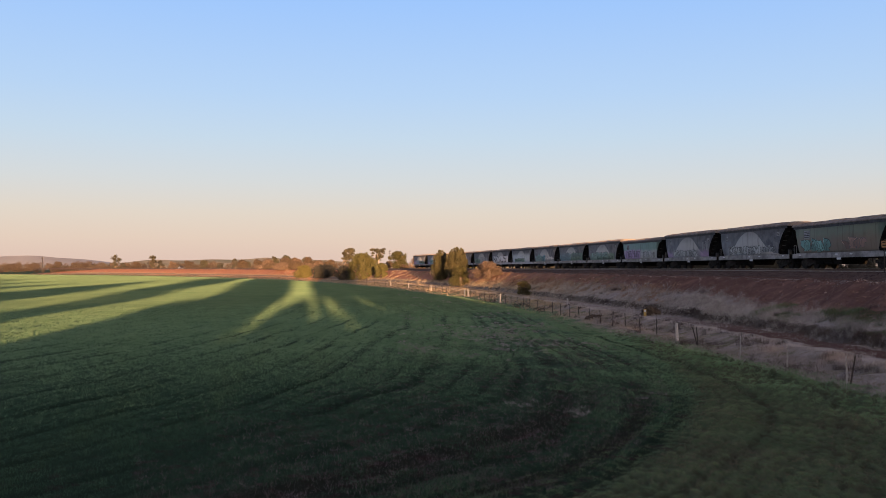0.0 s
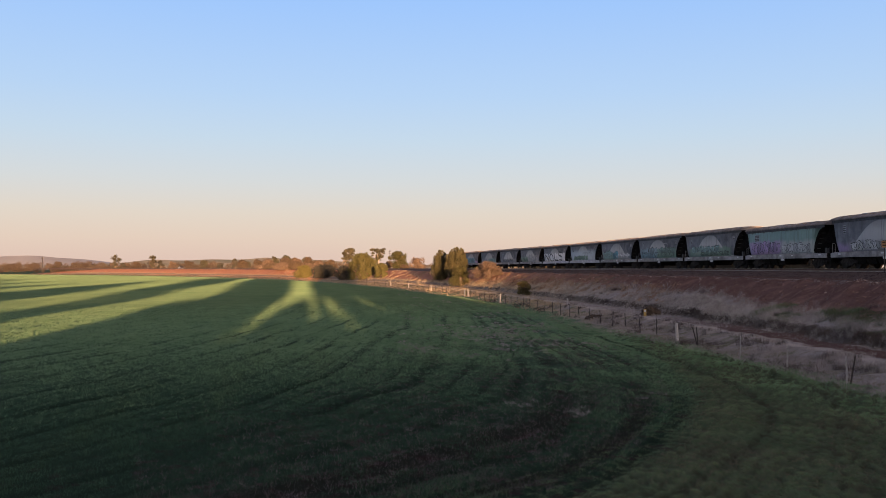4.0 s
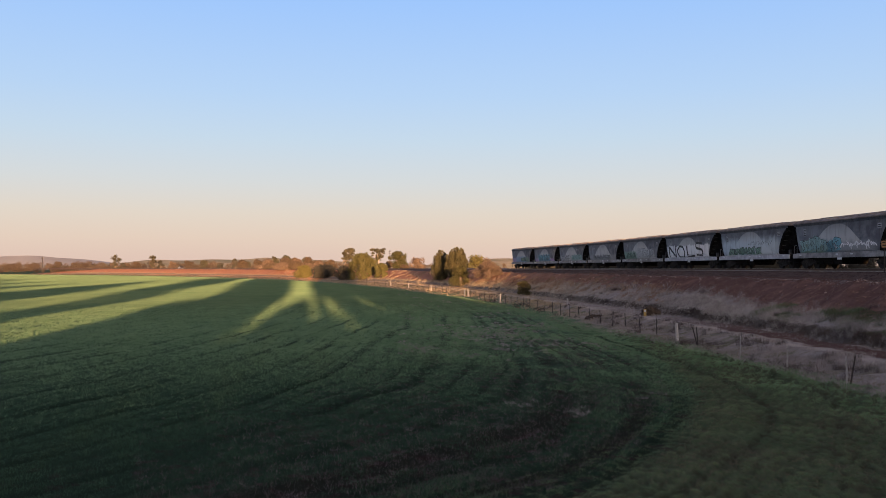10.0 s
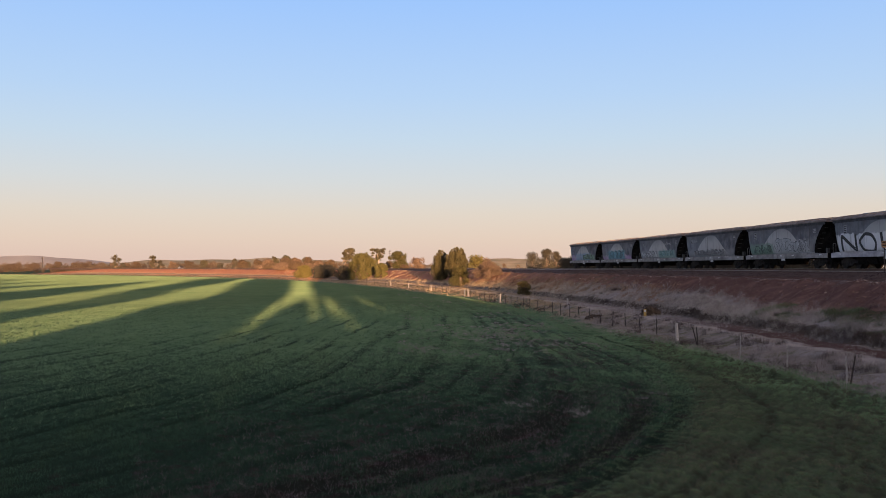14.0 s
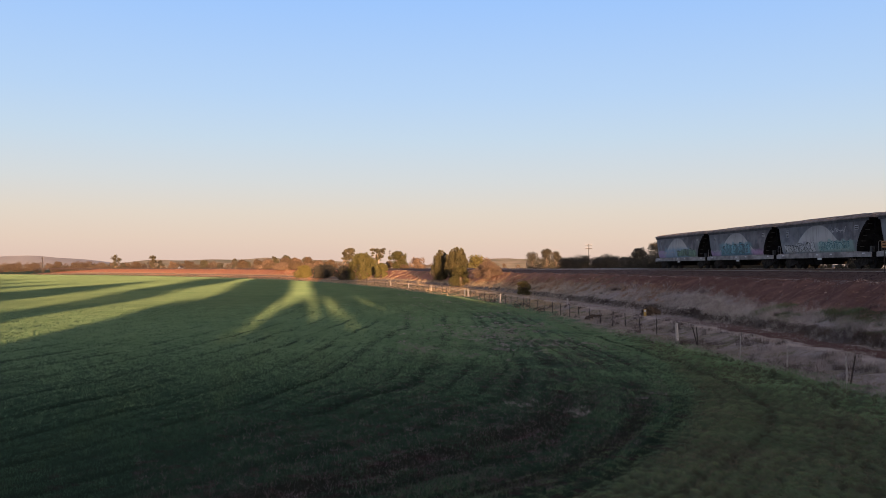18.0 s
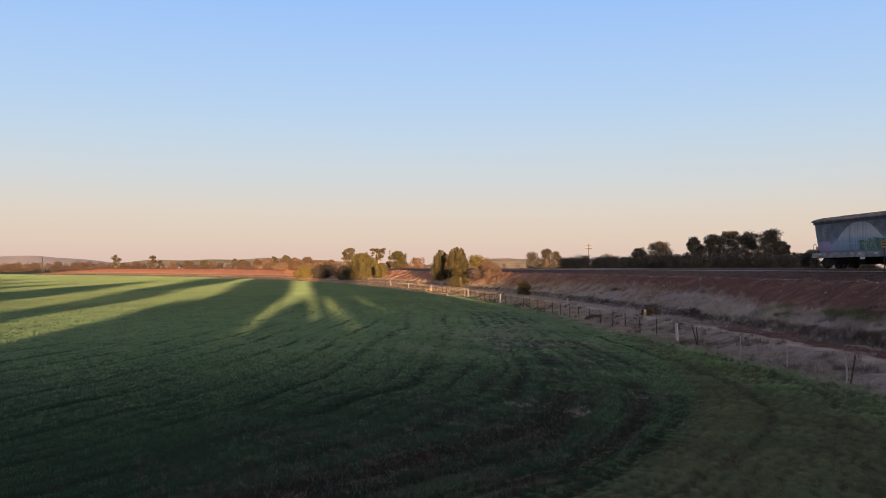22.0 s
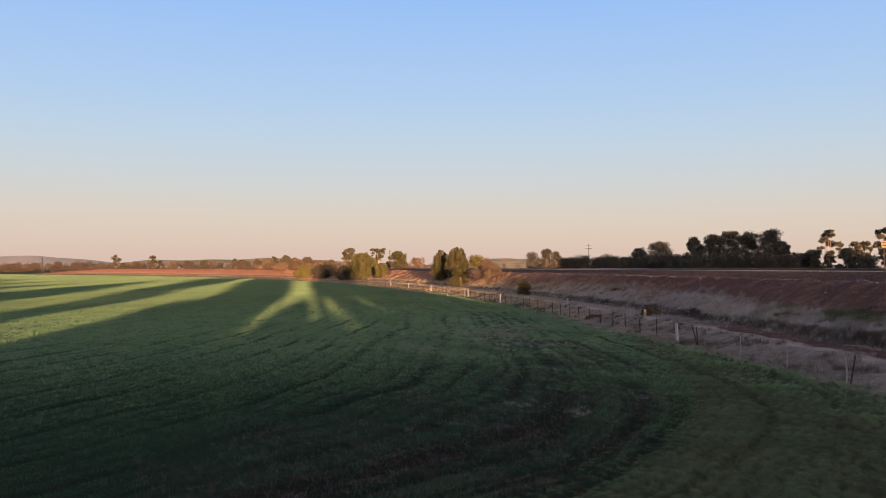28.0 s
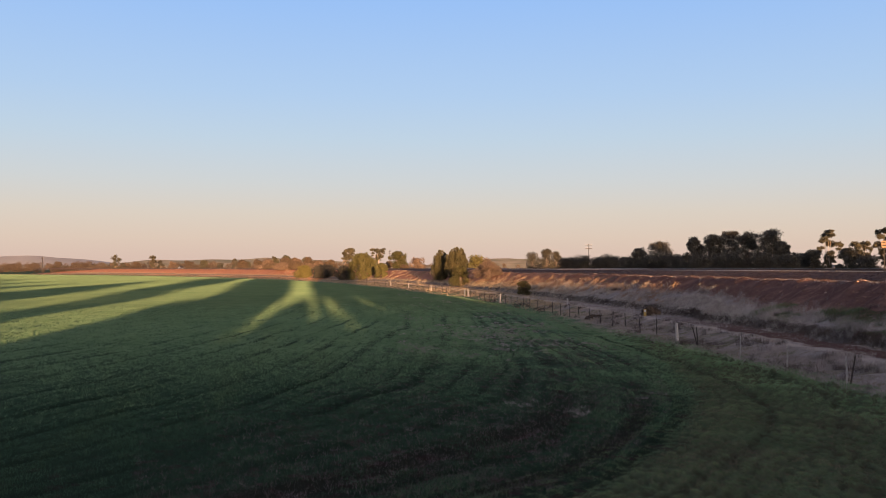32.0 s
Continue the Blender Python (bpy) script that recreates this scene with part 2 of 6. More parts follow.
    # the ditch's cut is dark soil with its shade put into the colour
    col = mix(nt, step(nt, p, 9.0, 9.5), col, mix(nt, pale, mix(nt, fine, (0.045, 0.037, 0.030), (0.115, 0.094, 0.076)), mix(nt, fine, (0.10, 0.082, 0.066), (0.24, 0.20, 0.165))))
    dirt = mix(nt, fine, (0.050, 0.030, 0.025), (0.13, 0.078, 0.062))
    dirt = mix(nt, maths(nt, "MULTIPLY", step(nt, node(nt, "ShaderNodeAttribute", attribute_name="along").outputs["Fac"], -10.0, 14.0), 0.8), dirt, straw)
    col = mix(nt, step(nt, p, 10.0, 10.5), col, dirt)
    mottled = mix(nt, maths(nt, "MULTIPLY", step(nt, tex_noise(nt, pos, 0.6, 4), 0.42, 0.56), 0.85), straw, weeds)
    col = mix(nt, step(nt, p, 12.0, 12.4), col, mix(nt, step(nt, p, 12.9, 13.5), mix(nt, 0.55, straw, (0.42, 0.355, 0.29)), mottled))
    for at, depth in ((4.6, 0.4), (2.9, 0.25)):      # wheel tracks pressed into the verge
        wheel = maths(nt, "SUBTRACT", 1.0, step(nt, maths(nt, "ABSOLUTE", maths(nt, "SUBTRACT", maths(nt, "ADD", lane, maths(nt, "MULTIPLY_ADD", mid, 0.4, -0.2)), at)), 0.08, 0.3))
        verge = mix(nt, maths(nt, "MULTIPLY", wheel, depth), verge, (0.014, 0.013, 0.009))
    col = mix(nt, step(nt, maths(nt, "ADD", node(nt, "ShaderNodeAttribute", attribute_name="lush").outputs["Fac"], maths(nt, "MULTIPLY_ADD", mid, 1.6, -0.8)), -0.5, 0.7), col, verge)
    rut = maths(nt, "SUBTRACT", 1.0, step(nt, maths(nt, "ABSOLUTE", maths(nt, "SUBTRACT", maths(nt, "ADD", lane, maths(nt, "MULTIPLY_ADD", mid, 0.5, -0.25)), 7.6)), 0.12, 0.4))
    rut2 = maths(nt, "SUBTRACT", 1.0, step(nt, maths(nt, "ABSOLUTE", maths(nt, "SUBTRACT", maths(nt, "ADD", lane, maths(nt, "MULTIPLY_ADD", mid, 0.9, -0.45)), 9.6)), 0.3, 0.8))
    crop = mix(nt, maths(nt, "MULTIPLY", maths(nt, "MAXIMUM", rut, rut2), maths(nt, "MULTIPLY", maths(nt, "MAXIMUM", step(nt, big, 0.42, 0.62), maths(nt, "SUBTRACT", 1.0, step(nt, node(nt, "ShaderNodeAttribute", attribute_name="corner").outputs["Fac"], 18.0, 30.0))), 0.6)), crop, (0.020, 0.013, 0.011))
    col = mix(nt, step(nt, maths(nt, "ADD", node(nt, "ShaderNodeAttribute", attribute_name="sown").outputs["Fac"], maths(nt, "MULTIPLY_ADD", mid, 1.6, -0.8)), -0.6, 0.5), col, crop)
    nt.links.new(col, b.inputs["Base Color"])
    bump(nt, b, maths(nt, "ADD", fine, mid), 0.8, 0.08)
    return m


M_GROUND = ground_material()
M_BALLAST = speckled("ballast_stone", (0.042, 0.027, 0.023), (0.19, 0.130, 0.107), 20, 0.95, 0.6, 0.05, 0.03)
M_RAIL = speckled("rusty_rail_steel", (0.05, 0.03, 0.024), (0.11, 0.065, 0.045), 20, 0.6)
M_RAILHEAD = speckled("polished_rail_head", (0.40, 0.38, 0.37), (0.55, 0.52, 0.50), 20, 0.3, 0, 0.6)
M_SLEEPER = speckled("grey_concrete", (0.20, 0.18, 0.16), (0.32, 0.29, 0.26), 20)
M_BARK = speckled("grey_brown_bark", (0.09, 0.065, 0.05), (0.22, 0.17, 0.13), 5, 0.9)
M_PALEBARK = speckled("pale_gum_bark", (0.19, 0.145, 0.11), (0.36, 0.295, 0.235), 3, 0.8)
M_GUM = leaf_material("grey_green_gum_leaves", (0.07, 0.064, 0.042), (0.13, 0.116, 0.078))
M_OLIVE = leaf_material("olive_leaves", (0.055, 0.054, 0.024), (0.11, 0.098, 0.044), 0.5)
# far scrub leaves are tinted brown, with evening light and haze in the colour
M_SCRUB = leaf_material("sunlit_far_scrub", (0.080, 0.058, 0.042), (0.136, 0.100, 0.070), 0.3)
M_CYPRESS = leaf_material("dark_olive_scale_leaves", (0.058, 0.054, 0.028), (0.122, 0.105, 0.054), 0.5)
M_WILLOW = leaf_material("bright_green_leaves", (0.082, 0.078, 0.031), (0.148, 0.132, 0.056), 0.4)
M_YELLOW = leaf_material("yellow_green_leaves", (0.105, 0.095, 0.032), (0.19, 0.16, 0.062), 0.5)
M_DRYSHRUB = leaf_material("dry_pinkish_twigs", (0.125, 0.088, 0.066), (0.22, 0.158, 0.118), 0.5)
M_DARKLEAF = leaf_material("dark_green_leaves", (0.056, 0.052, 0.041), (0.110, 0.100, 0.078), 0.5)
M_WOODPOST = speckled("weathered_white_timber", (0.30, 0.275, 0.24), (0.47, 0.44, 0.395), 9, 0.95, 0, 0.05)
M_PICKET = speckled("dark_steel_picket", (0.016, 0.014, 0.013), (0.05, 0.04, 0.035), 20, 0.7)
M_WIRE = speckled("dull_fence_wire", (0.10, 0.09, 0.085), (0.16, 0.15, 0.14), 20, 0.6)


# ---- builders ----
def mesh_of(name, verts, faces, material, smooth=False):
    me = bpy.data.meshes.new(name)
    me.from_pydata([tuple(v) for v in verts], [], [tuple(f) for f in faces])
    me.materials.append(material)
    if smooth:
        me.polygons.foreach_set("use_smooth", [True] * len(me.polygons))
    me.update()
    return me


def mesh_np(name, verts, faces, material):
    """A mesh from arrays, all faces with the same number of corners."""
    me = bpy.data.meshes.new(name)
    n, k = faces.shape
    me.vertices.add(len(verts))
    me.vertices.foreach_set("co", np.asarray(verts, np.float32).ravel())
    me.loops.add(n * k)
    me.loops.foreach_set("vertex_index", faces.astype(np.int32).ravel())
    me.polygons.add(n)
    me.polygons.foreach_set("loop_start", np.arange(0, n * k, k, dtype=np.int32))
    me.materials.append(material)
    me.update(calc_edges=True)
    me.validate()
    return me


def part(name, bm, material, parent, label=""):
    """Links a bmesh, or a ready mesh, as one mesh object under a thing or a part."""
    if isinstance(bm, bmesh.types.BMesh):
        me = bpy.data.meshes.new(name)
        bm.to_mesh(me)
        bm.free()
        me.materials.append(material)
    else:
        me = bm
    ob = new(name, me)
    ob.parent = parent
    if label:
        ob["label"] = label
    return ob


def empty(name, m, label="", category="", group="", kind=""):
    ob = new(name)
    ob.matrix_world = m
    ob.empty_display_size = 0.2
    return tagged(ob, label, category, group, kind)


def box(bm, x0, x1, y0, y1, z0, z1, bevel=0.0):
    r = bmesh.ops.create_cube(bm, size=1)
    for v in r["verts"]:
        v.co = Vector(((x0 + x1) / 2 + v.co.x * (x1 - x0), (y0 + y1) / 2 + v.co.y * (y1 - y0), (z0 + z1) / 2 + v.co.z * (z1 - z0)))
    if bevel:
        bmesh.ops.bevel(bm, geom=list({e for v in r["verts"] for e in v.link_edges}), offset=bevel, segments=1, affect="EDGES")
    return r["verts"]


def tube(bm, points, radii, sides=6):
    """A tapered tube along points."""
    rings = []
    for i, q in enumerate(points):
        a, c = points[max(i - 1, 0)], points[min(i + 1, len(points) - 1)]
        d = (Vector(c) - Vector(a)).normalized()
        side = d.cross(Vector((0, 0, 1)) if abs(d.z) < 0.95 else Vector((1, 0, 0))).normalized()
        up = side.cross(d)
        rings.append([bm.verts.new(Vector(q) + radii[i] * (math.cos(t) * side + math.sin(t) * up)) for t in [2 * math.pi * k / sides for k in range(sides)]])
    for r0, r1 in zip(rings, rings[1:]):
        for k in range(sides):
            bm.faces.new((r0[k], r0[(k + 1) % sides], r1[(k + 1) % sides], r1[k]))
    bm.faces.new(rings[0][::-1])
    bm.faces.new(rings[-1])


def cylinder_y(bm, x, y0, y1, z, r, sides=20):
    tube(bm, [(x, y0, z), (x, y1, z)], [r, r], sides)


# ---- the ground, one sheet to the horizon ----
def build_ground():
    a_fine = np.radians(np.arange(-33, 33.001, 0.16))
    a_rest = np.radians(np.concatenate([np.arange(-180, -33, 3.0), np.arange(34, 110, 2.0), np.arange(110, 180, 0.75)]))
    ang = np.sort(np.concatenate([a_fine, a_rest]))
    rad = np.concatenate([[0.01], np.arange(0.5, 14.9, 0.25), np.geomspace(15, 260, 330), np.geomspace(261.5, 720, 120), np.geomspace(740, 4900, 30)])
    A, R = np.meshgrid(ang, rad, indexing="ij")
    X, Y = R * np.sin(A), R * np.cos(A)
    X[:, 0] += 0.2
    Z = height(X, Y)
    n, k = X.shape
    verts = np.stack([X, Y, Z], -1).reshape(-1, 3)
    i, j = np.meshgrid(np.arange(n), np.arange(k - 1), indexing="ij")
    i2 = (i + 1) % n
    quads = np.stack([i * k + j, i * k + j + 1, i2 * k + j + 1, i2 * k + j], -1).reshape(-1, 4)
    me = mesh_np("ground", verts, quads[:, ::-1], M_GROUND)
    s, p = arc_coords(verts[:, 0], verts[:, 1])
    away = (s > 780) | (s < -440)
    p = np.where(away, 40.0, p)
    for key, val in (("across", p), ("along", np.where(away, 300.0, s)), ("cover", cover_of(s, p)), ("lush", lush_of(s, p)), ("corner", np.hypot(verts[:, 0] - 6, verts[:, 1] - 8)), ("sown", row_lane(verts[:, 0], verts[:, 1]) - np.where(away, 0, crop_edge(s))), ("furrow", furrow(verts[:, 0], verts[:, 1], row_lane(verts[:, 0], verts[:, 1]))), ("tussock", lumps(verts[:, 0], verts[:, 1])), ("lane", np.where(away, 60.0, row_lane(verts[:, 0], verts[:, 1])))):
        me.attributes.new(key, "FLOAT", "POINT").data.foreach_set("value", val.astype(np.float32))
    me.polygons.foreach_set("use_smooth", np.ones(len(me.polygons), bool))
    return tagged(new("ground", me), "flat green wheat field beside a red earth railway bank", "ground", kind="structure")


# ---- track ----
def sweep(profile, s0, s1, ds, p0, material, name):
    """A profile of (p, z) swept along the railway."""
    ss = np.arange(s0, s1 + ds, ds)
    k = len(profile)
    verts = [on_arc(s, p0 + p, z) for s in ss for p, z in profile]
    faces = [(i * k + j, i * k + (j + 1) % k, (i + 1) * k + (j + 1) % k, (i + 1) * k + j) for i in range(len(ss) - 1) for j in range(k)]
    return mesh_of(name, verts, faces, material)


def build_track():
    track = empty("railway_track", pose(*on_arc(0, 0, 4.6)), "single railway track with shiny steel rails on ballast", "railway track", kind="structure")
    inv = track.matrix_world.inverted()
    for p in (TRACK - 0.755, TRACK + 0.755):
        web = sweep([(-0.07, 4.79), (-0.065, 4.81), (-0.012, 4.83), (-0.012, 4.905), (-0.034, 4.915), (-0.034, 4.942), (0.034, 4.942), (0.034, 4.915), (0.012, 4.905), (0.012, 4.83), (0.065, 4.81), (0.07, 4.79)], -160, 740, 6, p, M_RAIL, "rail")
        head = sweep([(-0.034, 4.943), (-0.028, 4.952), (0.028, 4.952), (0.034, 4.943)], -160, 740, 6, p, M_RAILHEAD, "rail_head")
        r = part("rail", web, None, track, "rusty steel rail")
        part("rail_head", head, None, r, "shiny worn running surface")
        r.matrix_parent_inverse = inv
    bm = bmesh.new()
    box(bm, -0.12, 0.12, -1.25, 1.25, 4.58, 4.788, 0.02)
    me = bpy.data.meshes.new("sleeper")
    bm.to_mesh(me)
    bm.free()
    me.materials.append(M_SLEEPER)
    for i in range(260):
        s = -12 + i * 0.65
        ob = part("sleeper", me, None, track)
        ob.matrix_basis = inv @ pose(*on_arc(s, TRACK), 0, 0, math.degrees(arc_turn(s)))
    bed = tagged(new("ballast_bed", sweep([(-5.2, 4.05), (-3.4, 4.70), (0.5, 4.70), (2.5, 4.08)], -170, 740, 3, 0, M_BALLAST, "ballast_bed")), "bed of dark grey-brown crushed stone ballast", "ballast", kind="structure")
    # loose stones on the shoulder that faces the field, pale gravel on the bench, clods on the bare slope
    m_gravel = speckled("pale_bench_gravel", (0.19, 0.150, 0.135), (0.36, 0.295, 0.27), 8, 0.95, 0.5, 0.05)
    m_clod = speckled("red_earth_clods", (0.082, 0.049, 0.040), (0.175, 0.103, 0.082), 6, 1.0, 0.3, 0.0)
    for seed, name, label, n, far, p0, p1, k0, k1, m in ((5, "loose_ballast", "loose dark stones on the ballast shoulder", 16000, 170, -0.4, 2.8, 0.025, 0.065, M_BALLAST), (6, "bench_gravel", "pale gravel scattered on the bench below the ballast", 6500, 150, 2.5, 4.3, 0.018, 0.06, m_gravel), (7, "earth_clods", "red earth clods on the bare bank", 6000, 190, 3.4, 6.8, 0.02, 0.08, m_clod)):
        rng = np.random.default_rng(seed)
        s = -16 + far * rng.random(n) ** 1.4
        p = p0 + (p1 - p0) * rng.random(n)
        size = k0 + (k1 - k0) * rng.random(n) ** 2
        b = ARC0 + s / RADIUS
        x, y = HUB.x + (RADIUS - p) * np.cos(b), HUB.y + (RADIUS - p) * np.sin(b)
        z = np.maximum(height(x, y), np.interp(p, [-1, 0.5, 2.5, 2.6], [4.70, 4.70, 4.08, 0])) + size * 0.3
        c = np.stack([x, y, z], -1)
        octa = np.array([(1, 0, 0), (0, 1, 0), (-1, 0, 0), (0, -1, 0), (0, 0, 0.8), (0, 0, -0.8)], float)
        v = c[:, None] + octa[None] * size[:, None, None] * rng.uniform(0.6, 1.3, (n, 6, 1))
        f = np.array([(0, 1, 4), (1, 2, 4), (2, 3, 4), (3, 0, 4), (1, 0, 5), (2, 1, 5), (3, 2, 5), (0, 3, 5)])
        faces = (f[None] + 6 * np.arange(n)[:, None, None]).reshape(-1, 3)
        tagged(new(name, mesh_np(name, v.reshape(-1, 3), faces, m)), label, "stones", kind="stuff")
    return bed


# ---- trees and shrubs ----
def leaf_cloud(rng, centers, radii, n, size, squash=0.8, single=False):
    """n small bent leaf clusters spread over ragged clumps; two triangles each, or a single one."""
    w = radii ** 2
    which = rng.choice(len(centers), n, p=w / w.sum())
    d = rng.normal(size=(n, 3))
    d /= np.linalg.norm(d, axis=1)[:, None]
    r = radii[which] * (0.35 + 0.75 * rng.random(n) ** 0.55 + 0.45 * rng.random(n) ** 6)
    c = centers[which] + d * r[:, None] * np.array([1, 1, squash])
    # the leaves lie along the clump's skin, unevenly
    out = d * np.array([1, 1, 0.7]) + rng.normal(0, 0.42, (n, 3))
    return leaf_faces(rng, c, out, rng.normal(size=(n, 3)), size, 0.55, single)


def leaf_faces(rng, c, out, along, size, wide, single):
    """Bent leaves at c that face outwards, drawn out along a way."""
    n = len(c)
    t = np.cross(out, along)
    t /= np.linalg.norm(t, axis=1)[:, None]
    u = np.cross(t, out)
    u /= np.linalg.norm(u, axis=1)[:, None]
    k = size * rng.uniform(0.5, 1.3, n)[:, None]
    bend = np.cross(u, t) * k * 0.35
    i = np.arange(n)[:, None]
    if single:
        return np.stack([c - u * k, c + u * k, c + t * k * wide * 1.6 + bend], 1).reshape(-1, 3), 3 * i + np.array([0, 1, 2])
    v = np.stack([c - u * k, c + t * k * wide + bend, c + u * k, c - t * k * wide + bend], 1).reshape(-1, 3)
    return v, np.concatenate([4 * i + np.array([0, 1, 2]), 4 * i + np.array([0, 2, 3])])


def split_lobes(rng, cl, count, share, up=0.35):
    """Breaks each round clump into small tufts over its outer skin."""
    d = rng.normal(size=(len(cl), count, 3)) + np.array([0, 0, up])
    d /= np.linalg.norm(d, axis=2)[:, :, None]
    r = cl[:, None, 3] * rng.uniform(share * 0.7, share * 1.3, (len(cl), count))
    c = cl[:, None, :3] + d * (cl[:, None, 3] - r * 0.8)[:, :, None] * rng.uniform(0.8, 1.05, (len(cl), count, 1))
    return np.concatenate([c.reshape(-1, 3), r.reshape(-1, 1)], 1)


def build_tree(name, x, y, top, width, leaves, bark, label, category="tree", seed=1, base=None, crown_low=0.35, clumps=9, leaf=0.35, n=1500, lean=0.0, group="", trunks=1, clump=0.27, squash=0.8, cone=0.0, tufts=0, share=0.42, single=False, thick=0.028):
    """A tree or shrub on the ground at (x, y): tapered trunk, limbs to each clump, ragged crown."""
    rng = np.random.default_rng(seed)
    z0 = float(height(np.array(x), np.array(y))) - 0.05 if base is None else base
    h = top - z0
    th = empty(name, pose(x, y, z0), label, category, group)
    cl = []
    for i in range(clumps):
        a = 2 * math.pi * (i + rng.random()) / clumps
        f = crown_low + (1 - crown_low) * ((i * 0.618) % 1.0)
        rise = (f - crown_low) / (1.02 - crown_low)
        spread = width * 0.5 * (1 - clump) * (math.sqrt(1 - rise * rise) if crown_low < 0.2 else math.sin(math.pi * (1 - 0.75 * rise)) ** 0.7) * rng.uniform(0.55, 1.0) * (1 - cone * rise)
        r = width * clump * rng.uniform(0.7, 1.15)
        cl.append((spread * math.cos(a) + lean * f * h, spread * math.sin(a), min(f * h, h - r * max(0.75, squash * 0.95)), r))
    cl.append((lean * h, 0, h - width * clump * max(0.8, squash), width * clump))
    cl = np.array(cl)
    bm = bmesh.new()
    r0 = max(0.05, thick * h)
    for t in range(trunks):
        off = (t - (trunks - 1) / 2) * r0 * 3
        mid = Vector((off * 2 + lean * h * 0.4, 0, h * max(crown_low, 0.25) * 0.9))
        tube(bm, [(off, 0, -0.2), (off * 1.4 + lean * h * 0.15, 0.02 * h, mid.z * 0.5), mid, (lean * h * 0.8 + off * 2, 0, h * 0.75)], [r0 * 1.25, r0, r0 * 0.8, r0 * 0.25], 7)
        for c in cl[t::trunks]:
            q = Vector(c[:3])
            e = mid.lerp(q, 0.5) + Vector((0, 0, -0.04 * h))
            tube(bm, [mid, e, q], [r0 * 0.5, r0 * 0.3, r0 * 0.1], 5)
    part("trunk", bm, bark, th)
    if tufts:
        cl = split_lobes(rng, cl, tufts, share)
    v, f = leaf_cloud(rng, cl[:, :3], cl[:, 3], n, leaf, squash, single)
    v[:, 2] = np.maximum(v[:, 2], 0.05)
    part("crown", mesh_np("crown", v, f, leaves), None, th)
    return th


def build_plume_bush(name, px, dist, top_px, width_px, leaves, label, seed, plumes, n, leaf=0.13, fat=0.13):
    """A dense bush of upright plumes that fan out from the ground, each with its own tip."""
    rng = np.random.default_rng(seed)
    x, y = at_px(px, dist), float(dist)
    z0 = float(height(np.array(x), np.array(y))) - 0.05
    h, w = 5 + (475 - top_px) / 1492.6 * dist - z0, width_px / 1492.6 * dist
    th = empty(name, pose(x, y, z0), label, "bush")
    bm = bmesh.new()
    cs, outs, ways = [], [], []
    for i in range(plumes):
        a = 2.4 * i + rng.uniform(-0.3, 0.3)
        out = math.sqrt((i + 0.3) / plumes)
        reach = w * (0.5 - fat * 0.55) * out
        tip = np.array([reach * math.cos(a), reach * math.sin(a), h * (0.40 + 0.60 * math.sqrt(1 - out * out)) * rng.uniform(0.90, 1.0)])
        foot = np.array([tip[0] * 0.35, tip[1] * 0.35, tip[2] * 0.06])
        tube(bm, [(0, 0, -0.1), tuple(foot), tuple(foot * 0.3 + tip * 0.7)], [0.09, 0.06, 0.015], 5)
        m = n // plumes
        t = rng.random(m) ** 0.8
        axis = (tip - foot) / np.linalg.norm(tip - foot)
        ring = rng.normal(size=(m, 3))
        ring -= (ring @ axis)[:, None] * axis
        ring /= np.linalg.norm(ring, axis=1)[:, None]
        r = w * fat * rng.uniform(0.85, 1.2) * np.clip(np.sin(np.pi * np.clip(t * 0.86 + 0.12, 0, 1)), 0.05, 1) ** 0.7 * (0.55 + 0.5 * rng.random(m) ** 0.5)
        cs.append(foot + t[:, None] * (tip - foot) + ring * r[:, None])
        outs.append(ring + axis * 0.25 + rng.normal(0, 0.3, (m, 3)))
        ways.append(np.tile(axis, (m, 1)) + ring * 0.35 + rng.normal(0, 0.2, (m, 3)))
    part("trunk", bm, M_BARK, th)
    v, f = leaf_faces(rng, np.concatenate(cs), np.concatenate(outs), np.concatenate(ways), leaf, 0.4, False)
    v[:, 2] = np.maximum(v[:, 2], 0.03)
    part("crown", mesh_np("crown", v, f, leaves), None, th)


def at_px(px, dist):
    """x at a depth, for a bearing from the axis."""
    return dist * (px - 784) / 1492.6


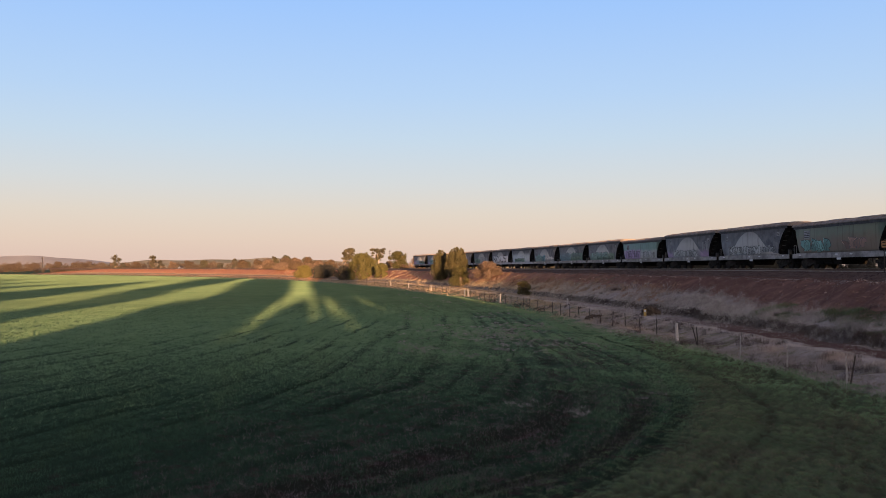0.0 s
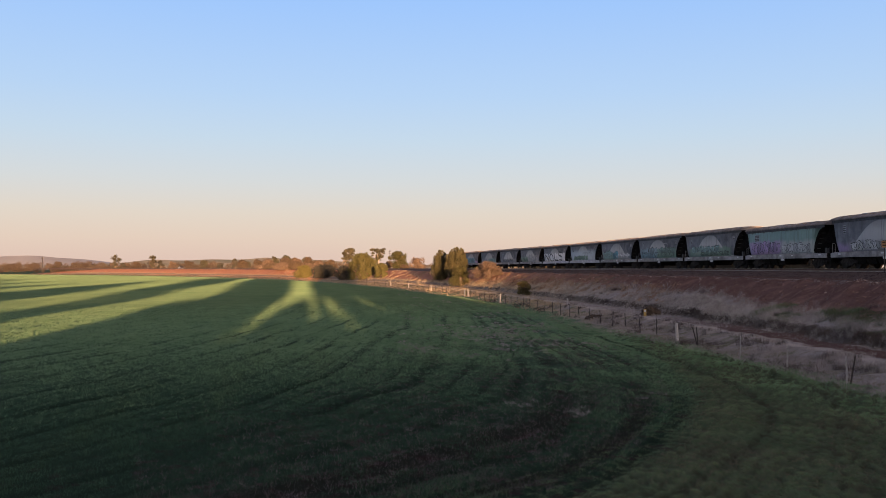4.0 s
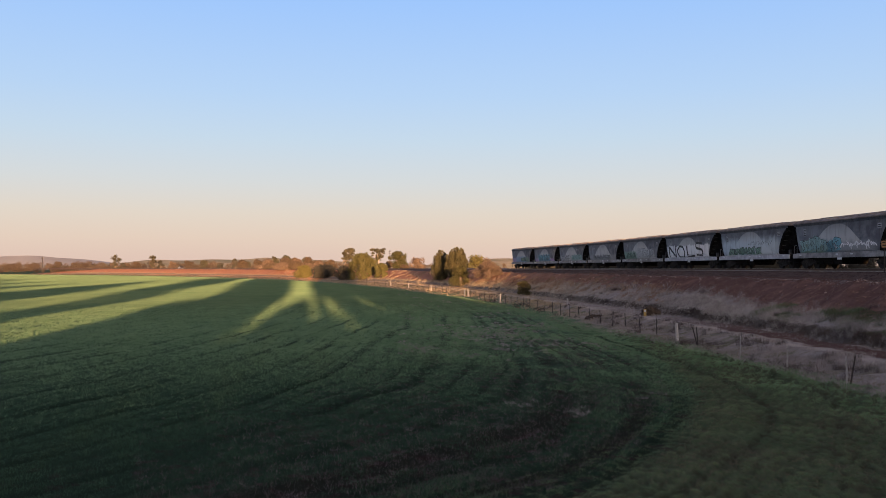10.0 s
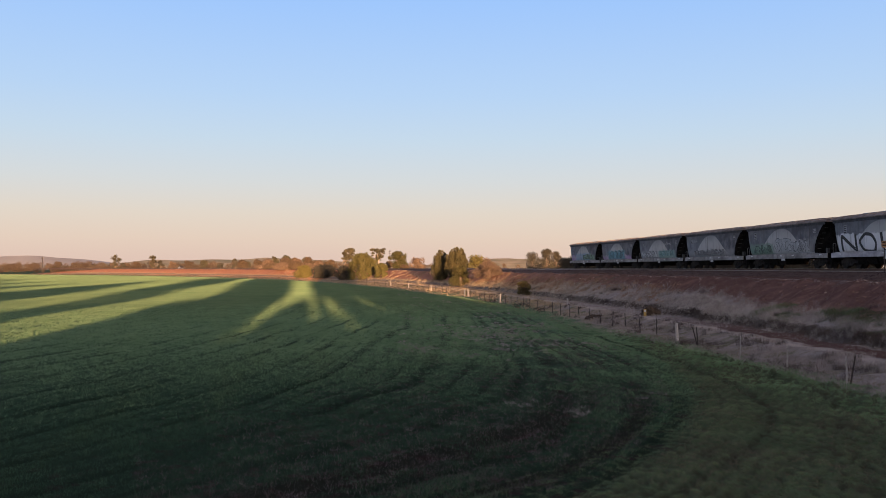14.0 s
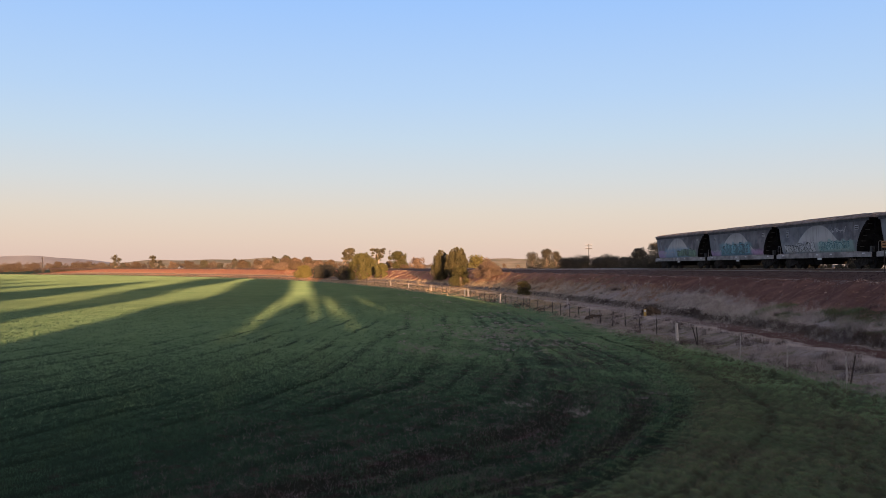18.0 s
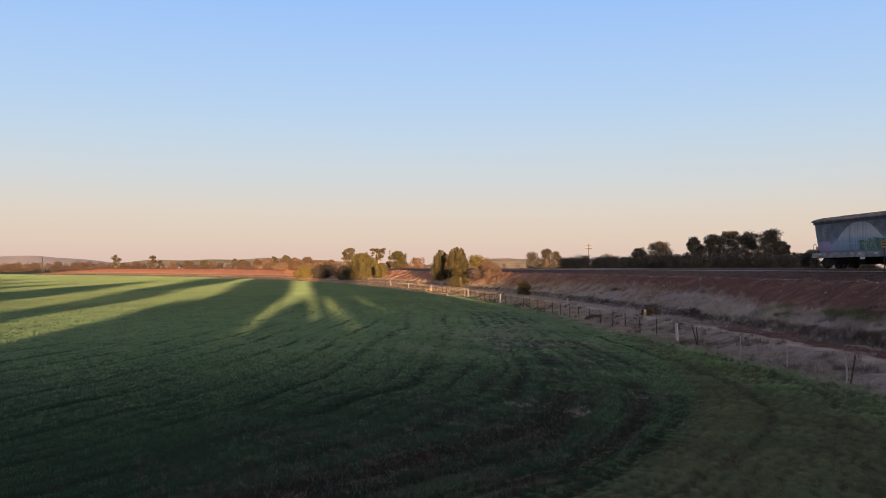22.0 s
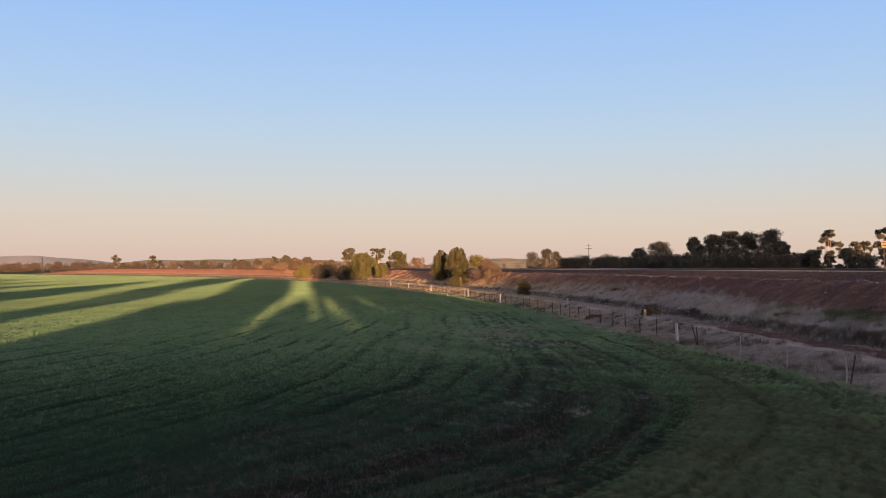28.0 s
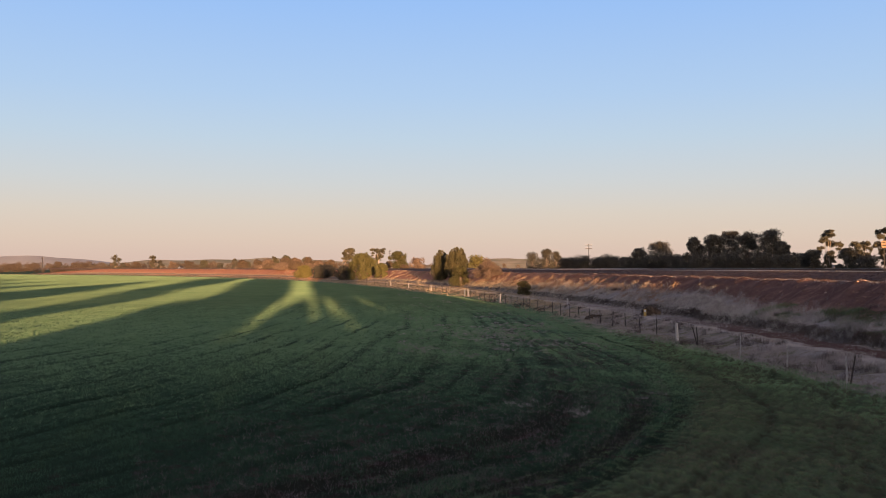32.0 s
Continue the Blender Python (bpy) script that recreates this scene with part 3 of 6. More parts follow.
# ---- the hopper wagons ----
def hopper_paint(name, hue_a, hue_b, patches, arch=1.0):
    """Worn paint with a pale arch; patches: sprayed fields (left end, right end, top, colour, depth of the fade)."""
    m, nt, b = mat(name, 0.62, 0.35)
    pos = nt.nodes.new("ShaderNodeTexCoord").outputs["Object"]
    rnd = nt.nodes.new("ShaderNodeObjectInfo").outputs["Random"]
    sep = nt.nodes.new("ShaderNodeSeparateXYZ")
    nt.links.new(pos, sep.inputs[0])
    x, z = sep.outputs["X"], sep.outputs["Z"]
    shift = nt.nodes.new("ShaderNodeVectorMath")
    shift.operation = "ADD"
    comb = nt.nodes.new("ShaderNodeCombineXYZ")
    nt.links.new(maths(nt, "MULTIPLY", rnd, 40.0), comb.inputs[0])
    nt.links.new(pos, shift.inputs[0])
    nt.links.new(comb.outputs[0], shift.inputs[1])
    v = shift.outputs[0]
    col = mix(nt, step(nt, tex_noise(nt, v, 1.2, 5), 0.35, 0.65), hue_a, hue_b)
    # arch
    ex = maths(nt, "DIVIDE", maths(nt, "ADD", x, -0.3), 3.15)
    hump = maths(nt, "POWER", 2.718, maths(nt, "MULTIPLY", maths(nt, "POWER", maths(nt, "MULTIPLY", ex, ex), 1.35), -1.0))
    d = maths(nt, "SUBTRACT", z, maths(nt, "MULTIPLY_ADD", hump, 2.15, 1.26))
    col = mix(nt, maths(nt, "MULTIPLY", maths(nt, "SUBTRACT", 1.0, step(nt, d, -0.04, 0.04)), 0.88 * arch), col, (0.48, 0.47, 0.46))
    # the bowed side's darker upper part is shading put into the colour
    col = mix(nt, maths(nt, "MULTIPLY", step(nt, maths(nt, "MULTIPLY_ADD", tex_noise(nt, v, 0.8, 4), 0.9, z), 2.9, 4.1), 0.5), col, (0.048, 0.046, 0.048))
    # sprayed fields with uneven edges
    ragged = maths(nt, "MULTIPLY_ADD", tex_noise(nt, v, 1.3, 3), 0.9, -0.45)
    cloud = tex_noise(nt, v, 2.2, 4)
    for u0, u1, top, hue, soft in patches:
        x0, x1 = 6.2 - 11.5 * u1, 6.2 - 11.5 * u0
        m1 = maths(nt, "MULTIPLY", step(nt, maths(nt, "ADD", x, ragged), x0 - soft - 0.35, x0 + soft + 0.35), maths(nt, "SUBTRACT", 1.0, step(nt, maths(nt, "ADD", x, ragged), x1 - soft - 0.35, x1 + soft + 0.35)))
        m1 = maths(nt, "MULTIPLY", m1, maths(nt, "SUBTRACT", 1.0, step(nt, maths(nt, "ADD", z, ragged), top - soft, top + soft)))
        col = mix(nt, maths(nt, "MULTIPLY", m1, maths(nt, "MULTIPLY_ADD", cloud, 0.5, 0.6)), col, hue)
    # grime run down from the roof, dust at the foot
    streak = nt.nodes.new("ShaderNodeMapping")
    streak.inputs["Scale"].default_value = (5, 5, 0.25)
    nt.links.new(v, streak.inputs[0])
    col = mix(nt, maths(nt, "MULTIPLY", step(nt, tex_noise(nt, streak.outputs[0], 1.0, 4), 0.5, 0.75), 0.5), col, (0.05, 0.042, 0.038))
    nt.links.new(col, b.inputs["Base Color"])
    bump(nt, b, tex_noise(nt, v, 2.0, 3), 0.15, 0.03)
    return m


BLUE_A, BLUE_B, GREEN_A, GREEN_B = (0.088, 0.095, 0.117), (0.184, 0.193, 0.217), (0.06, 0.115, 0.095), (0.10, 0.16, 0.13)
GREY, PALE, SILVER, TEAL, MINT, LILAC, LEAF, RUST = (0.24, 0.25, 0.26), (0.40, 0.41, 0.41), (0.78, 0.77, 0.77), (0.12, 0.27, 0.32), (0.22, 0.34, 0.32), (0.36, 0.25, 0.42), (0.155, 0.25, 0.19), (0.24, 0.15, 0.12)
# for each wagon from the tail: the sprayed fields, then rows of sprayed shapes (left, right, foot, top, fill, outline, kind)
SPRAY = []
SPRAY.append(([(0.0, 0.45, 2.05, LILAC, 0.1), (0.5, 0.95, 2.05, LEAF, 0.1), (0.2, 0.8, 2.3, (0.20, 0.32, 0.42), 0.3)], [(0.05, 0.42, 1.5, 2.1, PALE, None, "thin"), (0.5, 0.95, 1.4, 2.1, LEAF, "black", "block")]))
SPRAY.append(([(0.0, 1.0, 1.75, LILAC, 0.2), (0.2, 0.78, 2.45, TEAL, 0.15)], [(0.24, 0.76, 1.45, 2.4, TEAL, "black", "block"), (0.05, 0.2, 1.5, 2.0, PALE, None, "thin")]))
SPRAY.append(([(0.0, 0.5, 2.1, GREY, 0.1), (0.52, 0.96, 2.15, MINT, 0.08)], [(0.05, 0.48, 1.4, 2.05, PALE, "black", "block"), (0.55, 0.93, 1.5, 2.05, MINT, "teal", "block"), (0.66, 0.86, 2.6, 3.2, PALE, None, "thin")]))
SPRAY.append(([(0.0, 1.0, 1.9, GREY, 0.2)], [(0.15, 0.8, 1.4, 1.95, GREY, "black", "block"), (0.12, 0.22, 2.7, 3.1, PALE, None, "thin")]))
SPRAY.append(([(0.0, 0.4, 2.2, LEAF, 0.15), (0.4, 0.92, 2.35, PALE, 0.12)], [(0.42, 0.92, 1.4, 2.4, PALE, "grey", "block"), (0.06, 0.36, 1.4, 2.0, LEAF, "black", "block")]))
SPRAY.append(([(0.0, 1.0, 2.55, SILVER, 0.08)], [(0.04, 0.92, 1.3, 2.7, (0.035, 0.035, 0.038), None, "fat")]))
SPRAY.append(([(0.0, 1.0, 2.7, (0.50, 0.56, 0.59), 0.4)], [(0.12, 0.7, 1.35, 1.95, LEAF, "black", "block"), (0.5, 0.9, 2.0, 2.7, GREY, None, "thin")]))
SPRAY.append(([(0.04, 0.38, 2.2, LEAF, 0.1), (0.36, 0.52, 2.2, (0.12, 0.24, 0.27), 0.2), (0.5, 0.95, 2.0, GREY, 0.25)], [(0.04, 0.38, 1.4, 2.4, MINT, "black", "block"), (0.36, 0.55, 1.4, 2.2, TEAL, "black", "block"), (0.5, 0.95, 1.4, 2.2, SILVER, None, "fatter")]))
SPRAY.append(([(0.0, 0.5, 2.2, (0.15, 0.26, 0.32), 0.15), (0.45, 1.0, 2.3, LEAF, 0.15)], [(0.03, 0.50, 1.75, 2.55, (0.23, 0.30, 0.33), "black", "block"), (0.5, 0.97, 1.75, 2.5, (0.15, 0.23, 0.20), "black", "block"), (0.05, 0.48, 1.35, 2.0, (0.20, 0.32, 0.37), "black", "block"), (0.5, 0.95, 1.35, 1.95, LEAF, "black", "block"), (0.6, 0.78, 2.7, 3.15, PALE, None, "thin")]))
SPRAY.append(([(0.05, 0.93, 2.2, LEAF, 0.12)], [(0.12, 0.72, 1.75, 2.35, MINT, "black", "block"), (0.3, 0.9, 1.35, 1.75, LEAF, "black", "block")]))
SPRAY.append(([(0.0, 1.0, 3.3, MINT, 0.1), (0.0, 0.55, 2.4, LILAC, 0.15), (0.5, 1.0, 2.3, PALE, 0.2)], [(0.05, 0.5, 1.4, 2.3, LILAC, "black", "block"), (0.55, 0.95, 1.4, 2.1, PALE, "grey", "block")]))
SPRAY.append(([(0.0, 1.0, 1.8, LILAC, 0.3), (0.15, 0.8, 2.0, GREY, 0.15)], [(0.18, 0.74, 1.35, 2.0, PALE, "black", "block"), (0.90, 0.99, 1.4, 3.2, PALE, None, "thin")]))
SPRAY.append(([(0.1, 0.8, 2.0, GREY, 0.15)], [(0.12, 0.7, 1.35, 2.1, PALE, "black", "block"), (0.75, 0.95, 1.5, 2.0, GREY, "black", "block")]))
SPRAY.append(([(0.0, 1.0, 3.4, (0.19, 0.21, 0.16), 0.3), (0.0, 1.0, 2.5, (0.20, 0.155, 0.125), 0.35)], [(0.06, 0.42, 1.4, 2.3, (0.17, 0.34, 0.31), "black", "block"), (0.62, 0.85, 1.5, 2.3, RUST, "grey", "block")]))
SPRAY.append(([(0.0, 1.0, 1.9, GREY, 0.2)], [(0.2, 0.8, 1.4, 2.0, PALE, "black", "block")]))


def spray_paint(hue):
    key = tuple(round(c, 3) for c in hue)
    if key not in SPRAYS:
        SPRAYS[key] = speckled("sprayed_paint", tuple(c * 0.75 for c in hue), hue, 2.5, 0.6, 0, 0.3)
    return SPRAYS[key]


SPRAYS = {}
SIDE_Z, SIDE_Y = [1.20, 1.45, 1.95, 2.5, 3.0, 3.45, 3.68], [1.30, 1.40, 1.46, 1.485, 1.475, 1.44, 1.40]


def stroke(bm, points, wide, lift):
    """A flat sprayed line on the wagon's bowed side."""
    pts = []
    for (x0, z0), (x1, z1) in zip(points, points[1:]):
        n = max(2, int(math.hypot(x1 - x0, z1 - z0) / 0.14))
        pts += [(x0 + (x1 - x0) * i / n, z0 + (z1 - z0) * i / n) for i in range(n)]
    pts.append(points[-1])
    for _ in range(3 if len(pts) > 4 else 0):      # soften the corners
        pts = [pts[0]] + [tuple((a[i] + 2 * b[i] + c[i]) / 4 for i in (0, 1)) for a, b, c in zip(pts, pts[1:], pts[2:])] + [pts[-1]]
    rows = []
    for i, (x, z) in enumerate(pts):
        a, c = pts[max(i - 1, 0)], pts[min(i + 1, len(pts) - 1)]
        dx, dz = c[0] - a[0], c[1] - a[1]
        k = wide / 2 / max(math.hypot(dx, dz), 1e-6)
        rows.append([bm.verts.new((xx, float(np.interp(zz, SIDE_Z, SIDE_Y)) + lift, zz)) for xx, zz in ((x - dz * k, max(1.25, z + dx * k)), (x + dz * k, max(1.25, z - dx * k)))])
    for r0, r1 in zip(rows, rows[1:]):
        bm.faces.new((r0[0], r0[1], r1[1], r1[0]))


BIG = (((0, 0), (0.05, 1), (0.8, 0), (0.85, 1)), ((0.4, 1), (0, 0.6), (0.15, 0.05), (0.7, 0), (0.9, 0.5), (0.75, 0.95), (0.4, 1)), ((0.1, 1), (0.1, 0.05), (0.9, 0)), ((0.85, 0.9), (0.2, 1), (0.1, 0.6), (0.8, 0.45), (0.75, 0.05), (0.05, 0.1)))


def spray_shapes(wagon, shapes, seed):
    """Rows of sprayed forms: a broad fill, dark edges and pale glints, or bare jagged lines."""
    rnd = random.Random(seed)
    for u0, u1, z0, z1, fill, line, kind in shapes:
        xa, xb = 6.0 - 11.1 * u0, 6.0 - 11.1 * u1
        tall = z1 - z0
        cell = {"block": 0.66 * tall + 0.1, "fat": (xa - xb) / 4, "fatter": 0.62 * tall, "thin": 0.7 * tall}[kind]
        wide = {"block": 0.05, "fat": 0.27, "fatter": 0.09, "thin": 0.045}[kind]
        n = max(1, round((xa - xb) / cell))
        dark = spray_paint({"black": (0.040, 0.042, 0.045), "grey": (0.10, 0.10, 0.11), "teal": (0.04, 0.14, 0.16)}[line]) if line else None
        glint = spray_paint(tuple(min(0.6, c * 1.9 + 0.04) for c in fill))
        lift = 0.012

        def spray(name, points, width, up, paint, parent):
            bm = bmesh.new()
            stroke(bm, points, width, up)
            return part(name, bm, paint, parent)

        for i in range(n):
            left, w = xa - (xa - xb) * i / n, (xa - xb) / n
            tilt, foot = rnd.uniform(-0.18, 0.18), z0 + rnd.uniform(-0.06, 0.06) * tall
            high = tall * rnd.uniform(0.85, 1.1)
            if kind == "fat":
                form = BIG[i % 4]
            else:      # a jagged tangle that runs into the next one
                form = [(-0.2 + 1.45 * j / 5 + rnd.uniform(-0.4, 0.4), (rnd.uniform(0.55, 1.05) if (j + i) % 2 else rnd.uniform(-0.05, 0.5))) for j in range(6)]
            pts = [(left - w * (0.06 + px * 0.95) - tilt * pz * w, foot + high * pz) for px, pz in form]
            if kind == "block":      # a swollen form with a dark rim, slashes within it and a glint on its shoulder
                mid, shade = left - w / 2, rnd.choice((0.7, 0.95, 1.0, 1.25))
                rims = [[(mid + side * w * rnd.uniform(0.12, 0.95) - 2 * tilt * w * j / 5, foot + high * (j / 5 * rnd.uniform(0.85, 1.15) + rnd.uniform(-0.07, 0.07))) for j in range(6)] for side in (1, -1)]
                bm = bmesh.new()
                rows = [[bm.verts.new((x, float(np.interp(max(1.25, z), SIDE_Z, SIDE_Y)) + lift, max(1.25, z))) for x, z in pair] for pair in zip(*rims)]
                for r0, r1 in zip(rows, rows[1:]):
                    bm.faces.new((r0[0], r0[1], r1[1], r1[0]))
                shape = part("sprayed_shape", bm, spray_paint(tuple(c * shade for c in fill)), wagon)
                spray("sprayed_outline", rims[0][1:] + rims[1][::-1], rnd.uniform(0.03, 0.065), lift + 0.003, dark, shape)
                slash = [(mid + w * rnd.uniform(0.15, 0.45) * (-1) ** j, foot + high * (0.1 + 0.16 * j + rnd.uniform(-0.1, 0.1))) for j in range(6)]
                spray("sprayed_slash", slash, rnd.uniform(0.03, 0.06), lift + 0.0032, dark, shape)
                spray("sprayed_glint", rims[0][3:], 0.04, lift + 0.0036, glint, shape)
            else:
                spray("sprayed_stroke", pts, wide * rnd.uniform(0.8, 1.3), lift, spray_paint(fill), wagon)
            lift += 0.0005


M_HOPPERS = [hopper_paint("worn_hopper_paint", GREEN_A if k in (10, 13) else BLUE_A, GREEN_B if k in (10, 13) else BLUE_B, fields, 0.0 if k in (10, 13) else 1.0) for k, (fields, _) in enumerate(SPRAY)]
# the roof eave's shadow is put into the top rail's dark colour
M_TOPRAIL = speckled("eave_shade_top_rail", (0.030, 0.030, 0.034), (0.07, 0.07, 0.078), 2, 0.7)
M_SILL = speckled("dusty_pale_sill_paint", (0.125, 0.116, 0.11), (0.32, 0.30, 0.285), 1.6, 0.8, 0, 0.3)
M_PALESILL = speckled("silver_sprayed_sill", (0.24, 0.23, 0.235), (0.46, 0.44, 0.45), 2, 0.7, 0, 0.3)
M_ROOF = speckled("dusty_brown_roof", (0.13, 0.11, 0.10), (0.24, 0.20, 0.18), 2, 0.95, 0, 0.03)
M_ENDPLATE = speckled("near_black_end_plate", (0.007, 0.0066, 0.0066), (0.021, 0.019, 0.019), 2, 0.9, 0, 0.06)
# iron parts are sunk near black: shade under the wagons is in the colour
M_BOGIE = speckled("greasy_shaded_iron", (0.005, 0.0046, 0.0045), (0.016, 0.014, 0.013), 6, 0.85, 0, 0.06)
M_FRAME = speckled("dusty_shaded_frame", (0.013, 0.0115, 0.0105), (0.046, 0.040, 0.036), 5, 0.9, 0, 0.06)
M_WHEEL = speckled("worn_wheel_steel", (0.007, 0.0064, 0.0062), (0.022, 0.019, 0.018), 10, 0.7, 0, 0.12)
M_RUNGS = speckled("pale_grey_handrail", (0.12, 0.115, 0.11), (0.20, 0.19, 0.185), 8, 0.6)
M_RUNG = speckled("dull_grey_rung", (0.028, 0.027, 0.026), (0.06, 0.058, 0.056), 8, 0.7)
M_FADED = speckled("faded_grey_panel", (0.20, 0.205, 0.215), (0.36, 0.36, 0.365), 4, 0.7)
M_PLATE = speckled("faded_white_panel", (0.38, 0.38, 0.38), (0.55, 0.54, 0.53), 5, 0.7)


def hopper_shell(rings):
    """Lofts rings of (steep end, sloping end, half width, height); the side faces the first material, the sloping ends the second."""
    bm = bmesh.new()
    rows = []
    for a, e, w, z in rings:
        c = 0.10
        rows.append([bm.verts.new(v) for v in ((-e + c, -w, z), (a - c, -w, z), (a, -w + c, z), (a, w - c, z), (a - c, w, z), (-e + c, w, z), (-e, w - c, z), (-e, -w + c, z))])
    for r0, r1 in zip(rows, rows[1:]):
        for k in range(8):
            f = bm.faces.new((r0[k], r0[(k + 1) % 8], r1[(k + 1) % 8], r1[k]))
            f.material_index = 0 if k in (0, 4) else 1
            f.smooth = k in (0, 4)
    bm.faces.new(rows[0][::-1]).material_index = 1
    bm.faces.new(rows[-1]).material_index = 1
    return bm


def make_wheelset():
    bm = bmesh.new()
    for sgn in (-1, 1):
        cylinder_y(bm, 0, sgn * 0.69, sgn * 0.83, 0, 0.455, 24)
        cylinder_y(bm, 0, sgn * 0.68, sgn * 0.71, 0, 0.485, 24)
        cylinder_y(bm, 0, sgn * 0.83, sgn * 0.90, 0, 0.14, 12)
        for k in range(4):      # lightening webs, by which the turning shows
            t = k * math.pi / 2 + 0.3
            box(bm, math.cos(t) * 0.26 - 0.05, math.cos(t) * 0.26 + 0.05, sgn * 0.83 - 0.015, sgn * 0.83 + 0.015, math.sin(t) * 0.26 - 0.05, math.sin(t) * 0.26 + 0.05)
    cylinder_y(bm, 0, -1.02, 1.02, 0, 0.075, 10)
    me = bpy.data.meshes.new("wheelset")
    bm.to_mesh(me)
    bm.free()
    me.materials.append(M_WHEEL)
    return me


def make_wagon(paint, low=False):
    """A bogie grain hopper, its middle over the origin at rail height, its length along x."""
    th = empty("grain_hopper_wagon", pose(0, 0, 0), "worn grey-blue bulk grain hopper wagon with a pale arch and sprayed paint", "railway wagon", "wagons of the train")
    d = -0.22 if low else 0.0
    rings = [(6.05, 5.10, 1.30, 1.20), (6.10, 5.17, 1.40, 1.45), (6.20, 5.38, 1.46, 1.95), (6.33, 5.70, 1.485, 2.5), (6.47, 6.08, 1.475, 3.0), (6.62, 6.52, 1.44, 3.45 + d), (6.72, 6.80, 1.40, 3.68 + d)]
    body = part("hopper_body", hopper_shell(rings), paint, th)
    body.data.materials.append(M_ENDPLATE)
    # roof with its turned-down eave
    bm = bmesh.new()
    prof = [(-1.52, 3.66), (-1.53, 3.72), (-1.40, 3.84), (-0.95, 3.95), (-0.45, 4.0), (0.45, 4.0), (0.95, 3.95), (1.40, 3.84), (1.53, 3.72), (1.52, 3.66)]
    ends = [[bm.verts.new((x, yy, zz + d)) for yy, zz in prof] for x in (-6.95, -6.9, 6.9, 6.95)]
    for r0, r1 in zip(ends, ends[1:]):
        for k in range(len(prof) - 1):
            bm.faces.new((r0[k], r0[k + 1], r1[k + 1], r1[k]))
        bm.faces.new((r0[-1], r0[0], r1[0], r1[-1]))
    bm.faces.new(ends[0])
    bm.faces.new(ends[-1][::-1])
    bmesh.ops.recalc_face_normals(bm, faces=bm.faces)
    roof = part("roof", bm, M_ROOF, th, "dusty brown arched roof")
    for x0 in ((-4.6, -1.5, 1.6) if not low else (-4.0, 0.3)):
        bm = bmesh.new()
        box(bm, x0, x0 + 2.9, -0.42, 0.42, 3.99 + d, 4.10 + d, 0.03)
        part("roof_hatch", bm, M_ROOF, roof)
    for k in range(14):
        bm = bmesh.new()
        xr = -6.5 + k
        for (y0, h0), (y1, h1) in zip(prof[1:-2], prof[2:-1]):
            vs = [bm.verts.new((xx, yy, hh + d)) for xx in (xr - 0.035, xr + 0.035) for yy, hh in ((y0, h0 + 0.045), (y1, h1 + 0.045), (y1, h1 - 0.01), (y0, h0 - 0.01))]
            for f in ((0, 1, 5, 4), (1, 0, 3, 2), (4, 5, 6, 7)):
                bm.faces.new([vs[j] for j in f])
        part("roof_rib", bm, M_ROOF, roof)
    bm = bmesh.new()
    for y in (-0.62, 0.62):
        box(bm, -6.6, 6.6, y - 0.12, y + 0.12, 4.0 + d, 4.035 + d)
    part("roof_walkway", bm, M_SILL, roof)
    bm = bmesh.new()
    box(bm, -6.75, 6.75, -1.47, -1.43, 3.46 + d, 3.70 + d, 0.01)
    part("top_rail", bm, M_TOPRAIL, th)
    bm = bmesh.new()
    box(bm, -6.75, 6.75, 1.43, 1.47, 3.46 + d, 3.70 + d, 0.01)
    part("top_rail", bm, M_TOPRAIL, th)
    # sills
    for sgn in (-1, 1):
        bm = bmesh.new()
        vs = [(-7.0, 0.86), (7.0, 0.86), (7.0, 1.20), (6.1, 1.27), (-5.2, 1.27), (-7.0, 1.20)]
        a = [bm.verts.new((x, sgn * 1.41, z)) for x, z in vs]
        c = [bm.verts.new((x, sgn * 1.46, z)) for x, z in vs]
        bm.faces.new(a)
        bm.faces.new(c[::-1])
        for k in range(6):
            bm.faces.new((a[k], c[k], c[(k + 1) % 6], a[(k + 1) % 6]))
        bmesh.ops.recalc_face_normals(bm, faces=bm.faces)
        part("side_sill", bm, M_SILL, th, "dusty pale side sill")
    bm = bmesh.new()
    box(bm, -7.0, 7.0, -0.35, 0.35, 0.84, 1.22, 0.03)
    for x in (-6.95, 6.75):
        box(bm, x, x + 0.2, -1.4, 1.4, 0.85, 1.22, 0.02)
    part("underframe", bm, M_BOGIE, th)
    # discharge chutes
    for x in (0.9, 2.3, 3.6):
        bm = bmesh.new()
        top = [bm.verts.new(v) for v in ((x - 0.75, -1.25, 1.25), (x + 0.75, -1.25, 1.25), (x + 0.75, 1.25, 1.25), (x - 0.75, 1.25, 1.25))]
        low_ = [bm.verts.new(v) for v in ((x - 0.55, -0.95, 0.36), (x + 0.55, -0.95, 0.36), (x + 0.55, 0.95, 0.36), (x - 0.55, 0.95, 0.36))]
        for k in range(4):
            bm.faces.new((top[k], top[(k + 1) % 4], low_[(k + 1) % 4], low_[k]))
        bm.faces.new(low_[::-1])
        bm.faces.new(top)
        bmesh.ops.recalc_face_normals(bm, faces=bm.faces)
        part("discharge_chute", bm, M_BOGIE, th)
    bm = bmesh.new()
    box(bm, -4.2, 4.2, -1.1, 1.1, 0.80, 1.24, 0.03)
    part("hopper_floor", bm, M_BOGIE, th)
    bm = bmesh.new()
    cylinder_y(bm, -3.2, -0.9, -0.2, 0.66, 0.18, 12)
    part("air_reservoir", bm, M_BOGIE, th)
